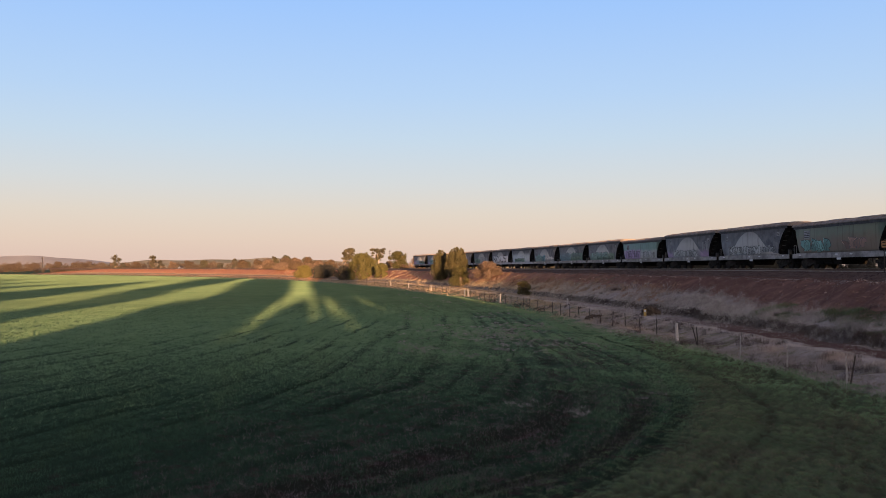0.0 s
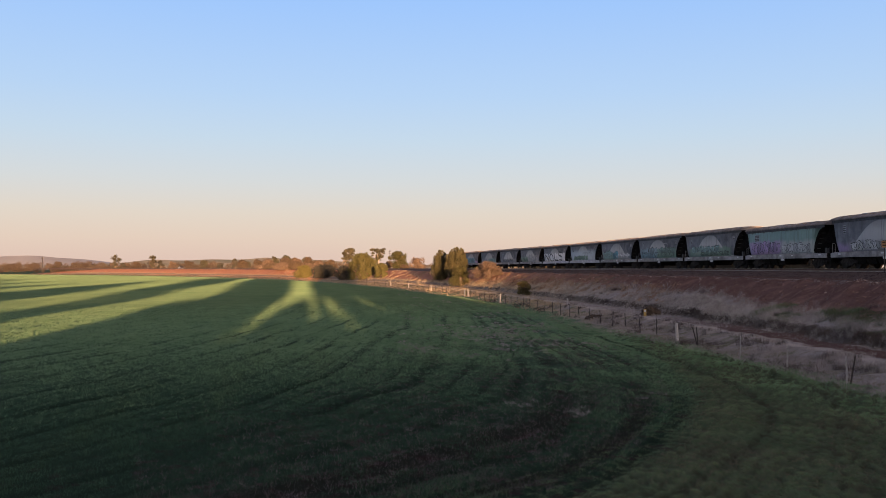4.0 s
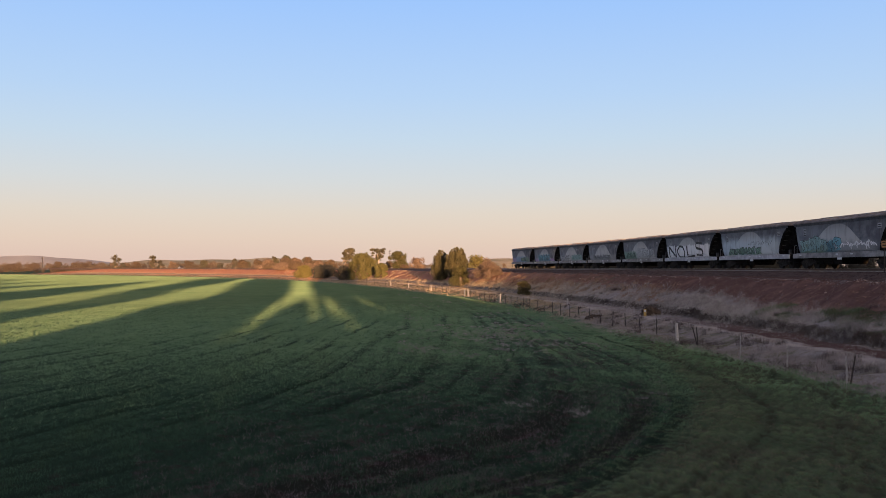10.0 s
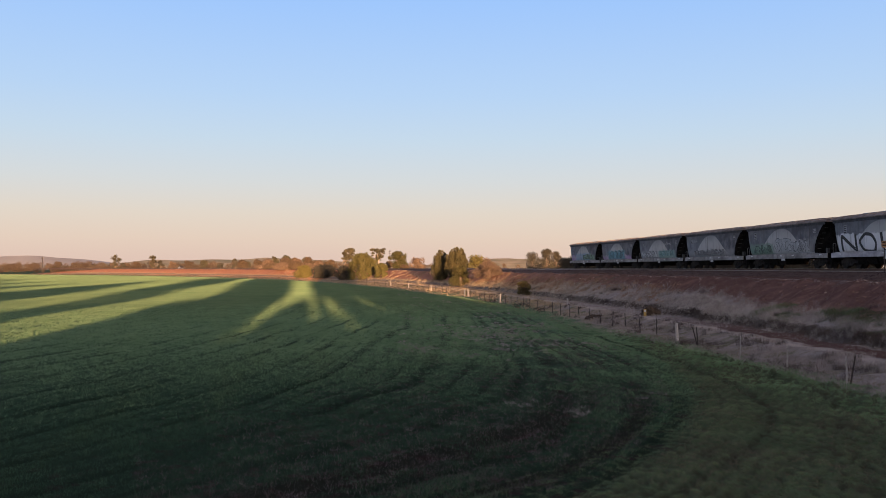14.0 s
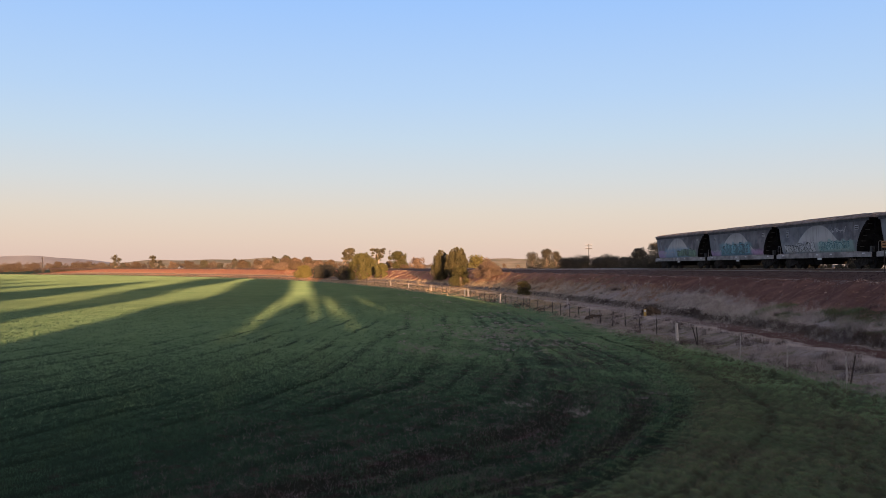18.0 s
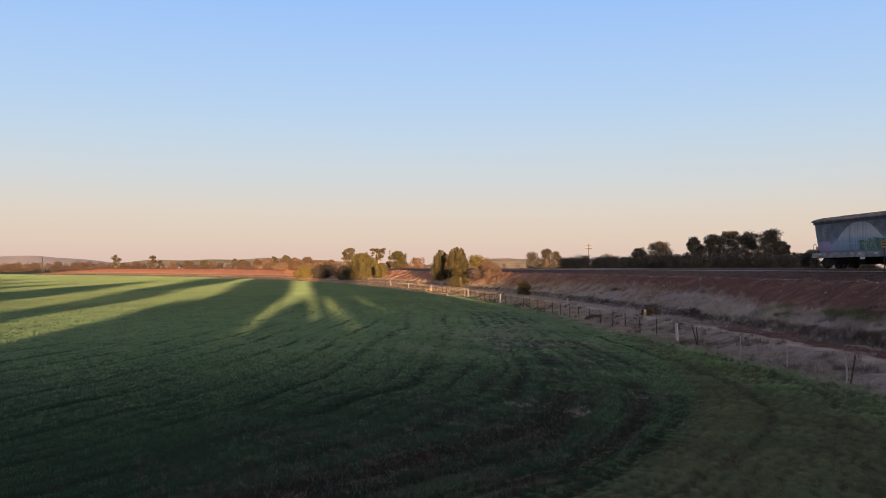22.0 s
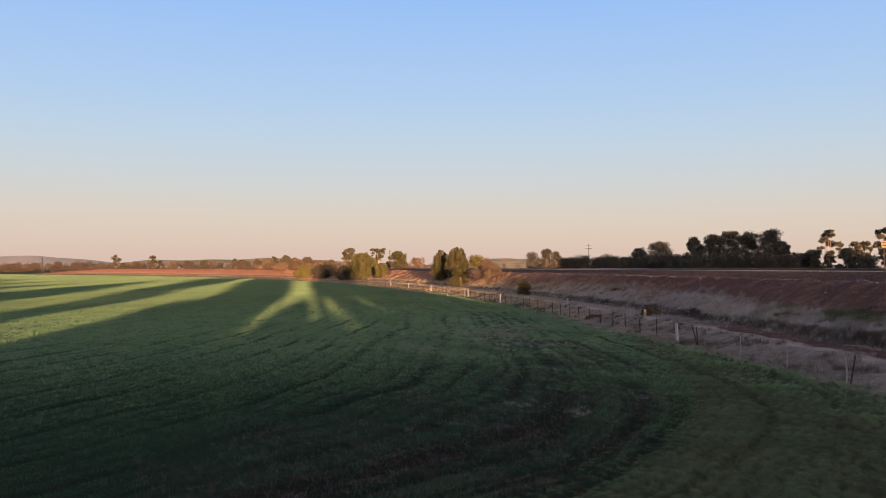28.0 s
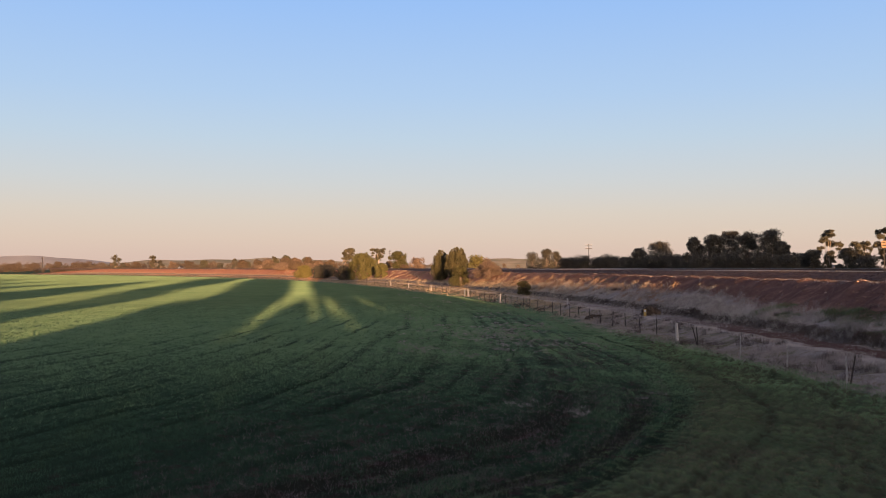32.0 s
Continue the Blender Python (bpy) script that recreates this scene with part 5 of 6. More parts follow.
def build_plants():
    gum = "gum tree with a ragged grey-green crown"
    # beside the track, on the bank's foot
    build_plume_bush("cypress_bush", 808, 188, 435, 49, M_CYPRESS, "dense dark green bush of upright plumes on the bank", 2, 26, 28000, fat=0.15)
    build_plume_bush("cypress_bush", 781, 196, 439, 40, M_CYPRESS, "narrow dark green bush of upright plumes on the bank", 3, 18, 19000, fat=0.16)
    plant("round_shrub", 815, 172, 474, 40, M_OLIVE, "low rounded olive shrub at the bank", category="shrub", seed=4, crown_low=0.1, clumps=9, leaf=0.12, n=8000, tufts=8)
    plant("dry_shrub", 865, 163, 464, 64, M_DRYSHRUB, "leafless pinkish dry shrub beside the railway", category="shrub", seed=5, crown_low=0.06, clumps=14, leaf=0.09, n=11000, clump=0.2, tufts=9, share=0.36)
    plant("olive_shrub", 926, 123, 498, 32, M_CYPRESS, "small round olive-green shrub on dry grass", category="shrub", seed=6, crown_low=0.06, clumps=14, leaf=0.06, n=9000, clump=0.2, tufts=7)
    # beyond the track, in the middle
    plant("green_shrub", 842, 262, 452, 40, M_YELLOW, "bright yellow-green shrub behind the railway", category="shrub", seed=7, crown_low=0.15, n=1300)
    plant("green_shrub", 860, 268, 458, 26, M_DRYSHRUB, "dry brown shrub behind the railway", category="shrub", seed=8, crown_low=0.15, n=800)
    plant("willow_bush", 641, 275, 448, 60, M_WILLOW, "big bushy bright green willow by the fence", category="tree", seed=9, crown_low=0.05, clumps=22, leaf=0.18, n=20000, clump=0.18, squash=1.1, tufts=7)
    plant("willow_bush", 676, 259, 467, 32, M_WILLOW, "bushy green shrub in evening light by the fence", category="shrub", seed=10, crown_low=0.05, clumps=12, leaf=0.18, n=9000, clump=0.2, tufts=7)
    plant("dark_shrub", 575, 321, 470, 52, M_DARKLEAF, "wide low dark shrub by the fence", category="shrub", seed=11, crown_low=0.05, clumps=18, leaf=0.25, n=7000, clump=0.2)
    plant("yellow_shrub", 540, 345, 471, 36, M_YELLOW, "yellow-green shrub in evening light", category="shrub", seed=12, crown_low=0.05, clumps=14, leaf=0.25, n=5000, clump=0.2)
    plant("dark_shrub", 609, 290, 471, 30, M_DARKLEAF, "dark shrub beside a willow", category="shrub", seed=13, crown_low=0.05, clumps=14, n=5000, leaf=0.22, clump=0.2)
    for i, (px, top, w, d) in enumerate([(500, 466, 34, 400), (522, 463, 30, 392), (548, 467, 28, 410), (480, 468, 30, 430), (462, 470, 24, 440), (716, 470, 24, 330), (742, 468, 30, 330), (430, 461, 22, 470), (475, 459, 30, 460), (506, 457, 32, 455), (527, 459, 26, 450), (546, 456, 24, 450), (566, 462, 28, 440), (586, 461, 26, 430)]):
        plant("dry_shrub", px, d, top, w, M_DRYSHRUB if i % 2 == 0 else M_SCRUB, "dry orange-brown scrub in evening light", category="shrub", seed=140 + i, crown_low=0.06, clumps=14, leaf=0.36, n=2600, clump=0.18)
    plant("gum_tree", 601, 480, 440, 29, M_GUM, "leaning gum tree with a pale trunk", seed=14, bark=M_BARK, crown_low=0.56, clumps=11, leaf=0.3, n=6200, lean=0.45, clump=0.24, squash=0.6, tufts=6, thick=0.020, trunks=2)
    plant("gum_tree", 670, 470, 440, 30, M_GUM, "slender gum tree with a small high crown", seed=15, bark=M_PALEBARK, crown_low=0.6, clumps=9, leaf=0.3, n=3400, clump=0.2, squash=0.6, tufts=6)
    plant("gum_tree", 706, 430, 446, 34, M_OLIVE, "leafy olive-green gum tree", seed=16, crown_low=0.22, n=7000, leaf=0.3, clumps=13, clump=0.26, tufts=6)
    plant("dry_shrub", 738, 440, 457, 26, M_DRYSHRUB, "orange-brown dry tree in evening light", category="tree", seed=17, crown_low=0.3, n=900, leaf=0.5)
    # left, beyond the curving bank
    for i, (px, top, w, d, leaves) in enumerate([(205, 452, 24, 760, M_GUM), (272, 453, 18, 760, M_GUM), (284, 462, 14, 770, M_DARKLEAF), (218, 466, 14, 760, M_DARKLEAF), (416, 459, 12, 640, M_DARKLEAF), (240, 464, 20, 800, M_SCRUB), (335, 462, 28, 790, M_SCRUB), (362, 461, 20, 780, M_GUM), (390, 466, 16, 700, M_DARKLEAF), (437, 463, 18, 660, M_GUM), (455, 460, 24, 690, M_SCRUB), (487, 456, 20, 560, M_GUM), (508, 453, 20, 600, M_GUM), (524, 458, 20, 580, M_SCRUB), (543, 456, 18, 560, M_GUM), (563, 462, 26, 600, M_SCRUB), (585, 461, 24, 580, M_GUM), (497, 468, 30, 520, M_DRYSHRUB), (690, 463, 22, 520, M_SCRUB), (104, 464, 20, 850, M_SCRUB), (150, 465, 26, 840, M_SCRUB), (60, 466, 24, 900, M_SCRUB), (20, 467, 26, 920, M_SCRUB), (305, 464, 18, 740, M_DRYSHRUB)]):
        plant("paddock_tree", px, d, top, w, leaves, "distant gum tree on the plain in evening light" if leaves is not M_DRYSHRUB else "distant dry brown tree on the plain", seed=30 + i, crown_low=0.12, clumps=7, leaf=0.45, n=2200, tufts=5, single=True, group="paddock trees")
    # dark stand behind the track
    stand = [(942, 447, 38, 300, M_DARKLEAF, 0.1), (967, 441, 34, 320, M_DARKLEAF, 0.25), (984, 446, 26, 330, M_DARKLEAF, 0.25), (1000, 457, 40, 235, M_DARKLEAF, 0.05), (1035, 452, 46, 230, M_DARKLEAF, 0.05), (1075, 450, 50, 232, M_DARKLEAF, 0.05), (1105, 456, 40, 225, M_DARKLEAF, 0.05), (1132, 440, 38, 210, M_DARKLEAF, 0.25), (1168, 428, 56, 205, M_DARKLEAF, 0.3), (1150, 452, 60, 190, M_DARKLEAF, 0.05)]
    stand += [(1198, 452, 50, 180, M_DARKLEAF, 0.05), (1228, 420, 42, 160, M_DARKLEAF, 0.3), (1262, 416, 50, 158, M_DARKLEAF, 0.3), (1292, 409, 54, 165, M_DARKLEAF, 0.35), (1325, 411, 56, 155, M_DARKLEAF, 0.3), (1362, 407, 58, 150, M_DARKLEAF, 0.3), (1386, 428, 36, 152, M_DARKLEAF, 0.25), (1240, 450, 70, 140, M_DARKLEAF, 0.05), (1300, 446, 80, 138, M_DARKLEAF, 0.05), (1350, 448, 70, 136, M_DARKLEAF, 0.05)]
    stand += [(1400, 449, 60, 140, M_DARKLEAF, 0.05), (1440, 444, 42, 142, M_DARKLEAF, 0.05), (1466, 408, 44, 150, M_GUM, 0.41), (1499, 439, 38, 140, M_DARKLEAF, 0.08), (1526, 428, 42, 165, M_GUM, 0.62), (1535, 452, 60, 135, M_DARKLEAF, 0.05), (1566, 402, 42, 150, M_GUM, 0.45), (1018, 456, 44, 238, M_DARKLEAF, 0.05), (1056, 455, 44, 236, M_DARKLEAF, 0.05), (1092, 454, 44, 234, M_DARKLEAF, 0.05)]
    stand += [(1122, 453, 50, 215, M_DARKLEAF, 0.05), (1176, 450, 56, 188, M_DARKLEAF, 0.05), (1216, 453, 50, 176, M_DARKLEAF, 0.05), (1270, 449, 64, 145, M_DARKLEAF, 0.05), (1378, 451, 60, 144, M_DARKLEAF, 0.05), (1424, 450, 50, 146, M_DARKLEAF, 0.05), (1508, 447, 44, 150, M_DARKLEAF, 0.05), (1600, 425, 60, 140, M_DARKLEAF, 0.1), (1650, 410, 70, 140, M_DARKLEAF, 0.1)]
    for i, (px, top, w, d, leaves, low) in enumerate(stand):
        tall, high = low > 0.2, low > 0.4
        label = "dark gum tree in shade behind the railway" if tall and leaves is M_DARKLEAF else gum + " behind the railway" if tall else "dense dark scrub bush behind the railway"
        plant("gum_tree" if tall else "scrub_bush", px, d, top, w, leaves, label, category="tree" if tall else "bush", seed=70 + i, crown_low=low if high else low * 0.55, clumps=11 if high else 20 if tall else 10, leaf=0.15, n=6500 if high else 13000 if tall else 8000, bark=M_PALEBARK if leaves is M_GUM else M_BARK, clump=0.18 if high else 0.23 if tall else 0.26, squash=0.65 if high else 0.9, tufts=9, share=0.42 if tall else 0.5, single=True, thick=0.014 if high else 0.024, group="trees behind the railway")


# ---- grass ----
def blades(rng, x, y, h, w, lean, material, name, label, per=3, spread=math.pi, vary=0.35):
    """Tufts of tapered blades, as one mesh."""
    n = len(x) * per
    X, Y = np.repeat(x, per) + rng.normal(0, 0.05, n), np.repeat(y, per) + rng.normal(0, 0.05, n)
    H = np.repeat(h, per) * rng.uniform(1 - vary, 1 + vary * 0.8, n)
    W = np.repeat(w, per) * 0.5
    Z = height(X, Y) - 0.01
    a = rng.uniform(-spread, spread, n)
    la = rng.uniform(0, 2 * math.pi, n)
    ll = H * lean * rng.uniform(0.2, 1.0, n)
    v = np.empty((n, 3, 3))
    v[:, 0] = np.stack([X - W * np.cos(a), Y - W * np.sin(a), Z], -1)
    v[:, 1] = np.stack([X + W * np.cos(a), Y + W * np.sin(a), Z], -1)
    v[:, 2] = np.stack([X + ll * np.cos(la), Y + ll * np.sin(la), Z + H], -1)
    ob = new(name, mesh_np(name, v.reshape(-1, 3), np.arange(3 * n).reshape(-1, 3), material))
    ob.data.attributes.new("along", "FLOAT", "POINT").data.foreach_set("value", np.repeat(arc_coords(X, Y)[0], 3).astype(np.float32))
    ob.data.attributes.new("lane", "FLOAT", "POINT").data.foreach_set("value", np.repeat(row_lane(X, Y), 3).astype(np.float32))
    return tagged(ob, label, "grass", kind="stuff")


def fan(rng, n, r0, r1, a0=-32, a1=32, power=1.0, even=False):
    """Places spread over a sector before the eye, thinning with distance; even: with no clumps or holes."""
    if even:
        i = np.arange(n)
        r = r0 * (r1 / r0) ** ((i * 0.7548776662) % 1.0)
        a = np.radians(a0 + (a1 - a0) * ((i * 0.5698402910) % 1.0))
        return r * np.sin(a), r * np.cos(a)
    r = r0 * (r1 / r0) ** (rng.random(n) ** power)
    a = np.radians(rng.uniform(a0, a1, n))
    return r * np.sin(a), r * np.cos(a)


def build_grass():
    rng = np.random.default_rng(8)
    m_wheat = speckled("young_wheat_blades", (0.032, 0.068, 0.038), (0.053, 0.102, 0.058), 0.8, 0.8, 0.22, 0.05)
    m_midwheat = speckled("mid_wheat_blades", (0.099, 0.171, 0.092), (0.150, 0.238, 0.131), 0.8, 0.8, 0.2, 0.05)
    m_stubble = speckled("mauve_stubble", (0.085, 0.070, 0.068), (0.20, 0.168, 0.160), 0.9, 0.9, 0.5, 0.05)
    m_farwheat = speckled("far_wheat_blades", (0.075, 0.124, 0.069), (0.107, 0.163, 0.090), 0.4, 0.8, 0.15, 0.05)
    m_verge = speckled("lush_verge_grass", (0.074, 0.112, 0.055), (0.158, 0.214, 0.108), 0.5, 0.85, 0.6, 0.05)
    m_tussock = speckled("fresh_green_tussocks", (0.108, 0.186, 0.086), (0.198, 0.298, 0.146), 0.6, 0.85, 0.3, 0.05)
    m_thatch = speckled("dull_thatch_grass", (0.055, 0.048, 0.03), (0.15, 0.125, 0.08), 0.8, 0.9, 0.5, 0.05)
    m_stalk = speckled("dull_bleached_stalks", (0.12, 0.11, 0.07), (0.25, 0.225, 0.15), 0.9, 0.9, 0.4, 0.05)
    m_paddock = speckled("trampled_dry_grass", (0.19, 0.168, 0.154), (0.40, 0.355, 0.325), 1.2, 0.9, 0.4, 0.05)
    m_darkweed = speckled("dark_ditch_weeds", (0.044, 0.035, 0.030), (0.105, 0.083, 0.070), 0.7, 0.9, 0.5, 0.05)
    m_greenweed = speckled("green_bank_weeds", (0.066, 0.086, 0.044), (0.160, 0.195, 0.105), 0.7, 0.9, 0.5, 0.05)
    m_dry = speckled("dry_straw_grass", (0.178, 0.161, 0.147), (0.475, 0.432, 0.390), 2.2, 0.9, 0.42, 0.05)
    for m, s0, s1, gold in ((m_dry, 25.0, 105.0, (0.40, 0.285, 0.150)), (m_paddock, 5.0, 50.0, (0.35, 0.245, 0.120))):      # golden farther along, the low sun's warmth put into the colour
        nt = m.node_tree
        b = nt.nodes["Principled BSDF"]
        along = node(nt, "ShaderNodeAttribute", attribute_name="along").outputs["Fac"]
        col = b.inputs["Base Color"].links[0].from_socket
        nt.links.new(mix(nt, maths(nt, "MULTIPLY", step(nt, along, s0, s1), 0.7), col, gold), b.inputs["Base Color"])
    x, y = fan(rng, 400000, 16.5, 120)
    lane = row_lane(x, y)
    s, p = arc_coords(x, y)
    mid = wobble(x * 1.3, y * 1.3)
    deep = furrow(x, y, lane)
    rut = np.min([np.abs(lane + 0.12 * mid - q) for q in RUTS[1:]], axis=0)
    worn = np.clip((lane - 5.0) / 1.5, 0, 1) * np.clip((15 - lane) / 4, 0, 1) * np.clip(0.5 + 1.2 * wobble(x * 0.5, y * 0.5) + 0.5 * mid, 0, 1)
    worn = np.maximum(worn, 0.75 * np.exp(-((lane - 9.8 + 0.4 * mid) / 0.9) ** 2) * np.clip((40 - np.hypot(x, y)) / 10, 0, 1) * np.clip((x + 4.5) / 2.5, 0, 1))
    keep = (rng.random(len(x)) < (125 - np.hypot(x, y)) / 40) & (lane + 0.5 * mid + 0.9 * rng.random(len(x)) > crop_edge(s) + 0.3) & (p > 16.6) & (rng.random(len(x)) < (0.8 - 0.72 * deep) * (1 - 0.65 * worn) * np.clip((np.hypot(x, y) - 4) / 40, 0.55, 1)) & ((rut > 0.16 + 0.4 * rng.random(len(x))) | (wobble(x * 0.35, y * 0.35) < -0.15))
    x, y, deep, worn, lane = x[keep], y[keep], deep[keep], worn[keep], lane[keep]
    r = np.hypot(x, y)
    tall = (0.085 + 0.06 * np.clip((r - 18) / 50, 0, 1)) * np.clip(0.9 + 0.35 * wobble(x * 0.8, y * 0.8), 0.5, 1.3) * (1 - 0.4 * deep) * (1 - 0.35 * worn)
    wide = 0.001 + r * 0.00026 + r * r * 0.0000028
    # shade near the eye is coloured in: wheat farther out takes a paler copy
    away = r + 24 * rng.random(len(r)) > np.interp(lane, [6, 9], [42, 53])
    for pick, m, name, label in ((~away, m_wheat, "wheat", "young green wheat sown in curving rows"), (away, m_midwheat, "closed_wheat", "young green wheat, paler farther from the eye")):
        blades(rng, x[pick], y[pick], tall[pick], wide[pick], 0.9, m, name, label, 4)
    # dull stubble between the plants of the headland
    x, y = fan(rng, 70000, 16.5, 130, -20, 26)
    lane = row_lane(x, y)
    keep = (lane > crop_edge(arc_coords(x, y)[0]) + 0.6) & (lane < 8 + 9 * rng.random(len(x))) & (wobble(x * 0.7, y * 0.7) + 1.2 * rng.random(len(x)) > 0.35)
    x, y = x[keep], y[keep]
    blades(rng, x, y, np.full(len(x), 0.10), 0.002 + np.hypot(x, y) * 0.00022, 1.2, m_stubble, "stubble", "dull mauve stubble among the wheat", 3)
    x, y = fan(rng, 900000, 85, 1100, -32, 14, even=True)
    lane = row_lane(x, y)
    s, p = arc_coords(x, y)
    keep = (rng.random(len(x)) < (np.hypot(x, y) - 83) / 38) & (lane > 4.6) & (p > 17) & (rng.random(len(x)) < 0.75 - 0.5 * furrow(x, y, lane) * np.clip((190 - np.hypot(x, y)) / 100, 0, 0.8))
    x, y = x[keep], y[keep]
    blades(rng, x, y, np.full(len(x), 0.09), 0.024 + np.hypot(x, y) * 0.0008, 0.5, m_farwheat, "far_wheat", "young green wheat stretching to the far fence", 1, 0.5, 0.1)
    x, y = fan(rng, 620000, 15.5, 120, -4, 32)
    lane, (s, p) = row_lane(x, y), arc_coords(x, y)
    keep = (lush_of(s, p) > rng.random(len(x)) - 0.6) & (lane < crop_edge(s) - 0.4 + 2.6 * rng.random(len(x)) ** 2) & (rng.random(len(x)) < 0.06 + 0.94 * lumps(x, y) ** 1.3) & (np.minimum(np.abs(lane + 0.1 * wobble(x, y) - 4.6), np.abs(lane + 0.15 * wobble(x, y) - 2.9)) > 0.03 + 0.22 * rng.random(len(x)))
    x, y = x[keep], y[keep]
    r = np.hypot(x, y)
    lush = lush_of(*arc_coords(x, y)) + 0.8 * wobble(x * 0.8, y * 0.8) + 1.5 * rng.random(len(x)) < 3.6
    tall, wide = (0.026 + 0.038 * lumps(x, y)) * np.clip(r / 36, 0.7, 1.3), 0.002 + r * 0.00034
    for pick, m, name, label in ((~lush, m_verge, "verge_grass", "rough green grass between the field and the fence"), (lush, m_tussock, "fence_grass", "soft fresh green grass along the fence")):
        blades(rng, x[pick], y[pick], tall[pick], wide[pick], 2.2, m, name, label, 4)
    x, y = fan(rng, 160000, 15.5, 110, -4, 32)
    lane, (s, p) = row_lane(x, y), arc_coords(x, y)
    keep = (lush_of(s, p) > 2.0 + 1.5 * rng.random(len(x))) & (lane < 4.6) & (lumps(x, y) < 0.62)
    x, y = x[keep], y[keep]
    blades(rng, x, y, np.full(len(x), 0.05), 0.003 + np.hypot(x, y) * 0.0003, 1.8, m_thatch, "thatch_grass", "flattened brownish thatch between the tussocks", 3)
    # bleached stalks that stand over the green
    x, y = fan(rng, 90000, 15.5, 100, -4, 32)
    lane, (s, p) = row_lane(x, y), arc_coords(x, y)
    keep = (lush_of(s, p) > -0.5) & (lane < crop_edge(s) + np.interp(s, [-15, -5], [0, 3.2]) * rng.random(len(x))) & (wobble(x * 0.9, y * 0.7) + rng.random(len(x)) > 0.45)
    x, y = x[keep], y[keep]
    blades(rng, x, y, np.full(len(x), 0.10), 0.002 + np.hypot(x, y) * 0.0002, 1.2, m_stalk, "verge_stalks", "bleached stalks in the green verge", 2)
    # tussocks
    cx, cy = fan(rng, 5000, 15.5, 90, -2, 32)
    lane, (s, p) = row_lane(cx, cy), arc_coords(cx, cy)
    keep = (lush_of(s, p) > 0.2) & (lush_of(s, p) < 3.5) & (lane < 4.6)
    cx, cy = cx[keep], cy[keep]
    size = rng.uniform(0.12, 0.34, len(cx))
    x, y = np.repeat(cx, 26) + rng.normal(0, 1, 26 * len(cx)) * np.repeat(size, 26), np.repeat(cy, 26) + rng.normal(0, 1, 26 * len(cx)) * np.repeat(size, 26)
    blades(rng, x, y, np.repeat(size, 26) * 0.34, 0.002 + np.hypot(x, y) * 0.0003, 2.0, m_tussock, "grass_tussocks", "soft green tussocks of grass beside the wheat", 2)
    x, y = fan(rng, 1500000, 24, 800, -28, 32, 1.0)
    s, p = arc_coords(x, y)
    lanes = rng.random(len(x))
    thin = np.interp(cover_of(s, p), [3.8, 4.6, 5.7, 6.6, 7.6, 9.6, 10.4, 10.6, 12.2, 12.6, 16.2, 18.2], [0, 0, 0.015, 0.35, 0.9, 0.8, 0.15, 0.05, 0.12, 0.85, 0.8, 0.3])
    thin = np.where((p > 10) & (p < 13) & (s > 2), np.maximum(thin, 0.4), thin)
    keep = (lanes < thin) & (p > 3.8) & (lush_of(s, p) < 0.9) & (row_lane(x, y) < crop_edge(s) + 0.4 + 2.4 * rng.random(len(x)) ** 2 * (s > -12)) & (wobble(x * 0.6, y * 0.6) + 0.5 * wobble(x * 1.9, y * 1.9) > np.where(p > 11.9, -0.85 - 0.5 * rng.random(len(x)), -0.5))
    x, y, p, s = x[keep], y[keep], p[keep], s[keep]
    r = np.hypot(x, y)
    tall = np.interp(p, [4, 7, 9.5, 10.5, 12, 15.5, 17], [0.14, 0.34, 0.38, 0.18, 0.12, 0.17, 0.15]) * np.interp(s, [50, 140], [1, 0.6]) * np.clip(0.65 + 0.5 * wobble(x * 0.5, y * 0.5) + 0.9 * wobble(x * 2.1 + 4, y * 1.6), 0.25, 1.9)
    flat = (p > 12.7 + 0.6 * rng.random(len(p))) & (s < 45 + 20 * rng.random(len(p)))
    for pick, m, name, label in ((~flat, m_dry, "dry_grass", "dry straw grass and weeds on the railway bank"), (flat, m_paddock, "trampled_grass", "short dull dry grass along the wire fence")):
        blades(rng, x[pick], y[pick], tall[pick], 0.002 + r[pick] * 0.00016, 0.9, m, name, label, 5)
    # dark weeds along the ditch, green clumps at the foot of the bare bank
    x, y = fan(rng, 600000, 30, 330, -5, 32)
    s, p = arc_coords(x, y)
    keep = (np.abs(p - 9.9 - 0.12 * wobble(x * 0.5, y * 0.5)) < 0.3 * rng.random(len(x)) + 0.06) & (wobble(x * 1.2 + 7, y * 1.2) + rng.random(len(x)) > 0.15 + 0.7 * np.clip((s - 2) / 25, 0, 1))
    x, y = x[keep], y[keep]
    blades(rng, x, y, 0.16 + 0.2 * np.clip(0.5 + wobble(x * 1.1, y * 1.1), 0, 1), 0.006 + np.hypot(x, y) * 0.0003, 0.9, m_darkweed, "ditch_weeds", "dark dry weeds along the edge of the ditch", 4)
    x, y = fan(rng, 130000, 36, 75, 16, 32)
    s, p = arc_coords(x, y)
    keep = (p > 7.2) & (p < 9.6) & (s < -2) & (wobble(x * 0.7 + 2, y * 0.5) + 0.4 * wobble(x * 3.1, y * 2.3) + 0.7 * rng.random(len(x)) > 0.82)
    x, y = x[keep], y[keep]
    blades(rng, x, y, 0.08 + 0.34 * np.clip(wobble(x * 1.3 + 2, y * 0.8), 0, 1), 0.005 + np.hypot(x, y) * 0.0003, 1.0, m_greenweed, "bank_weeds", "green weeds at the foot of the red bank", 4)
    # loose dark tufts among the straw, orange-brown tussocks up the far slope
    cx, cy = fan(rng, 10000, 26, 170, 2, 32)
    s, p = arc_coords(cx, cy)
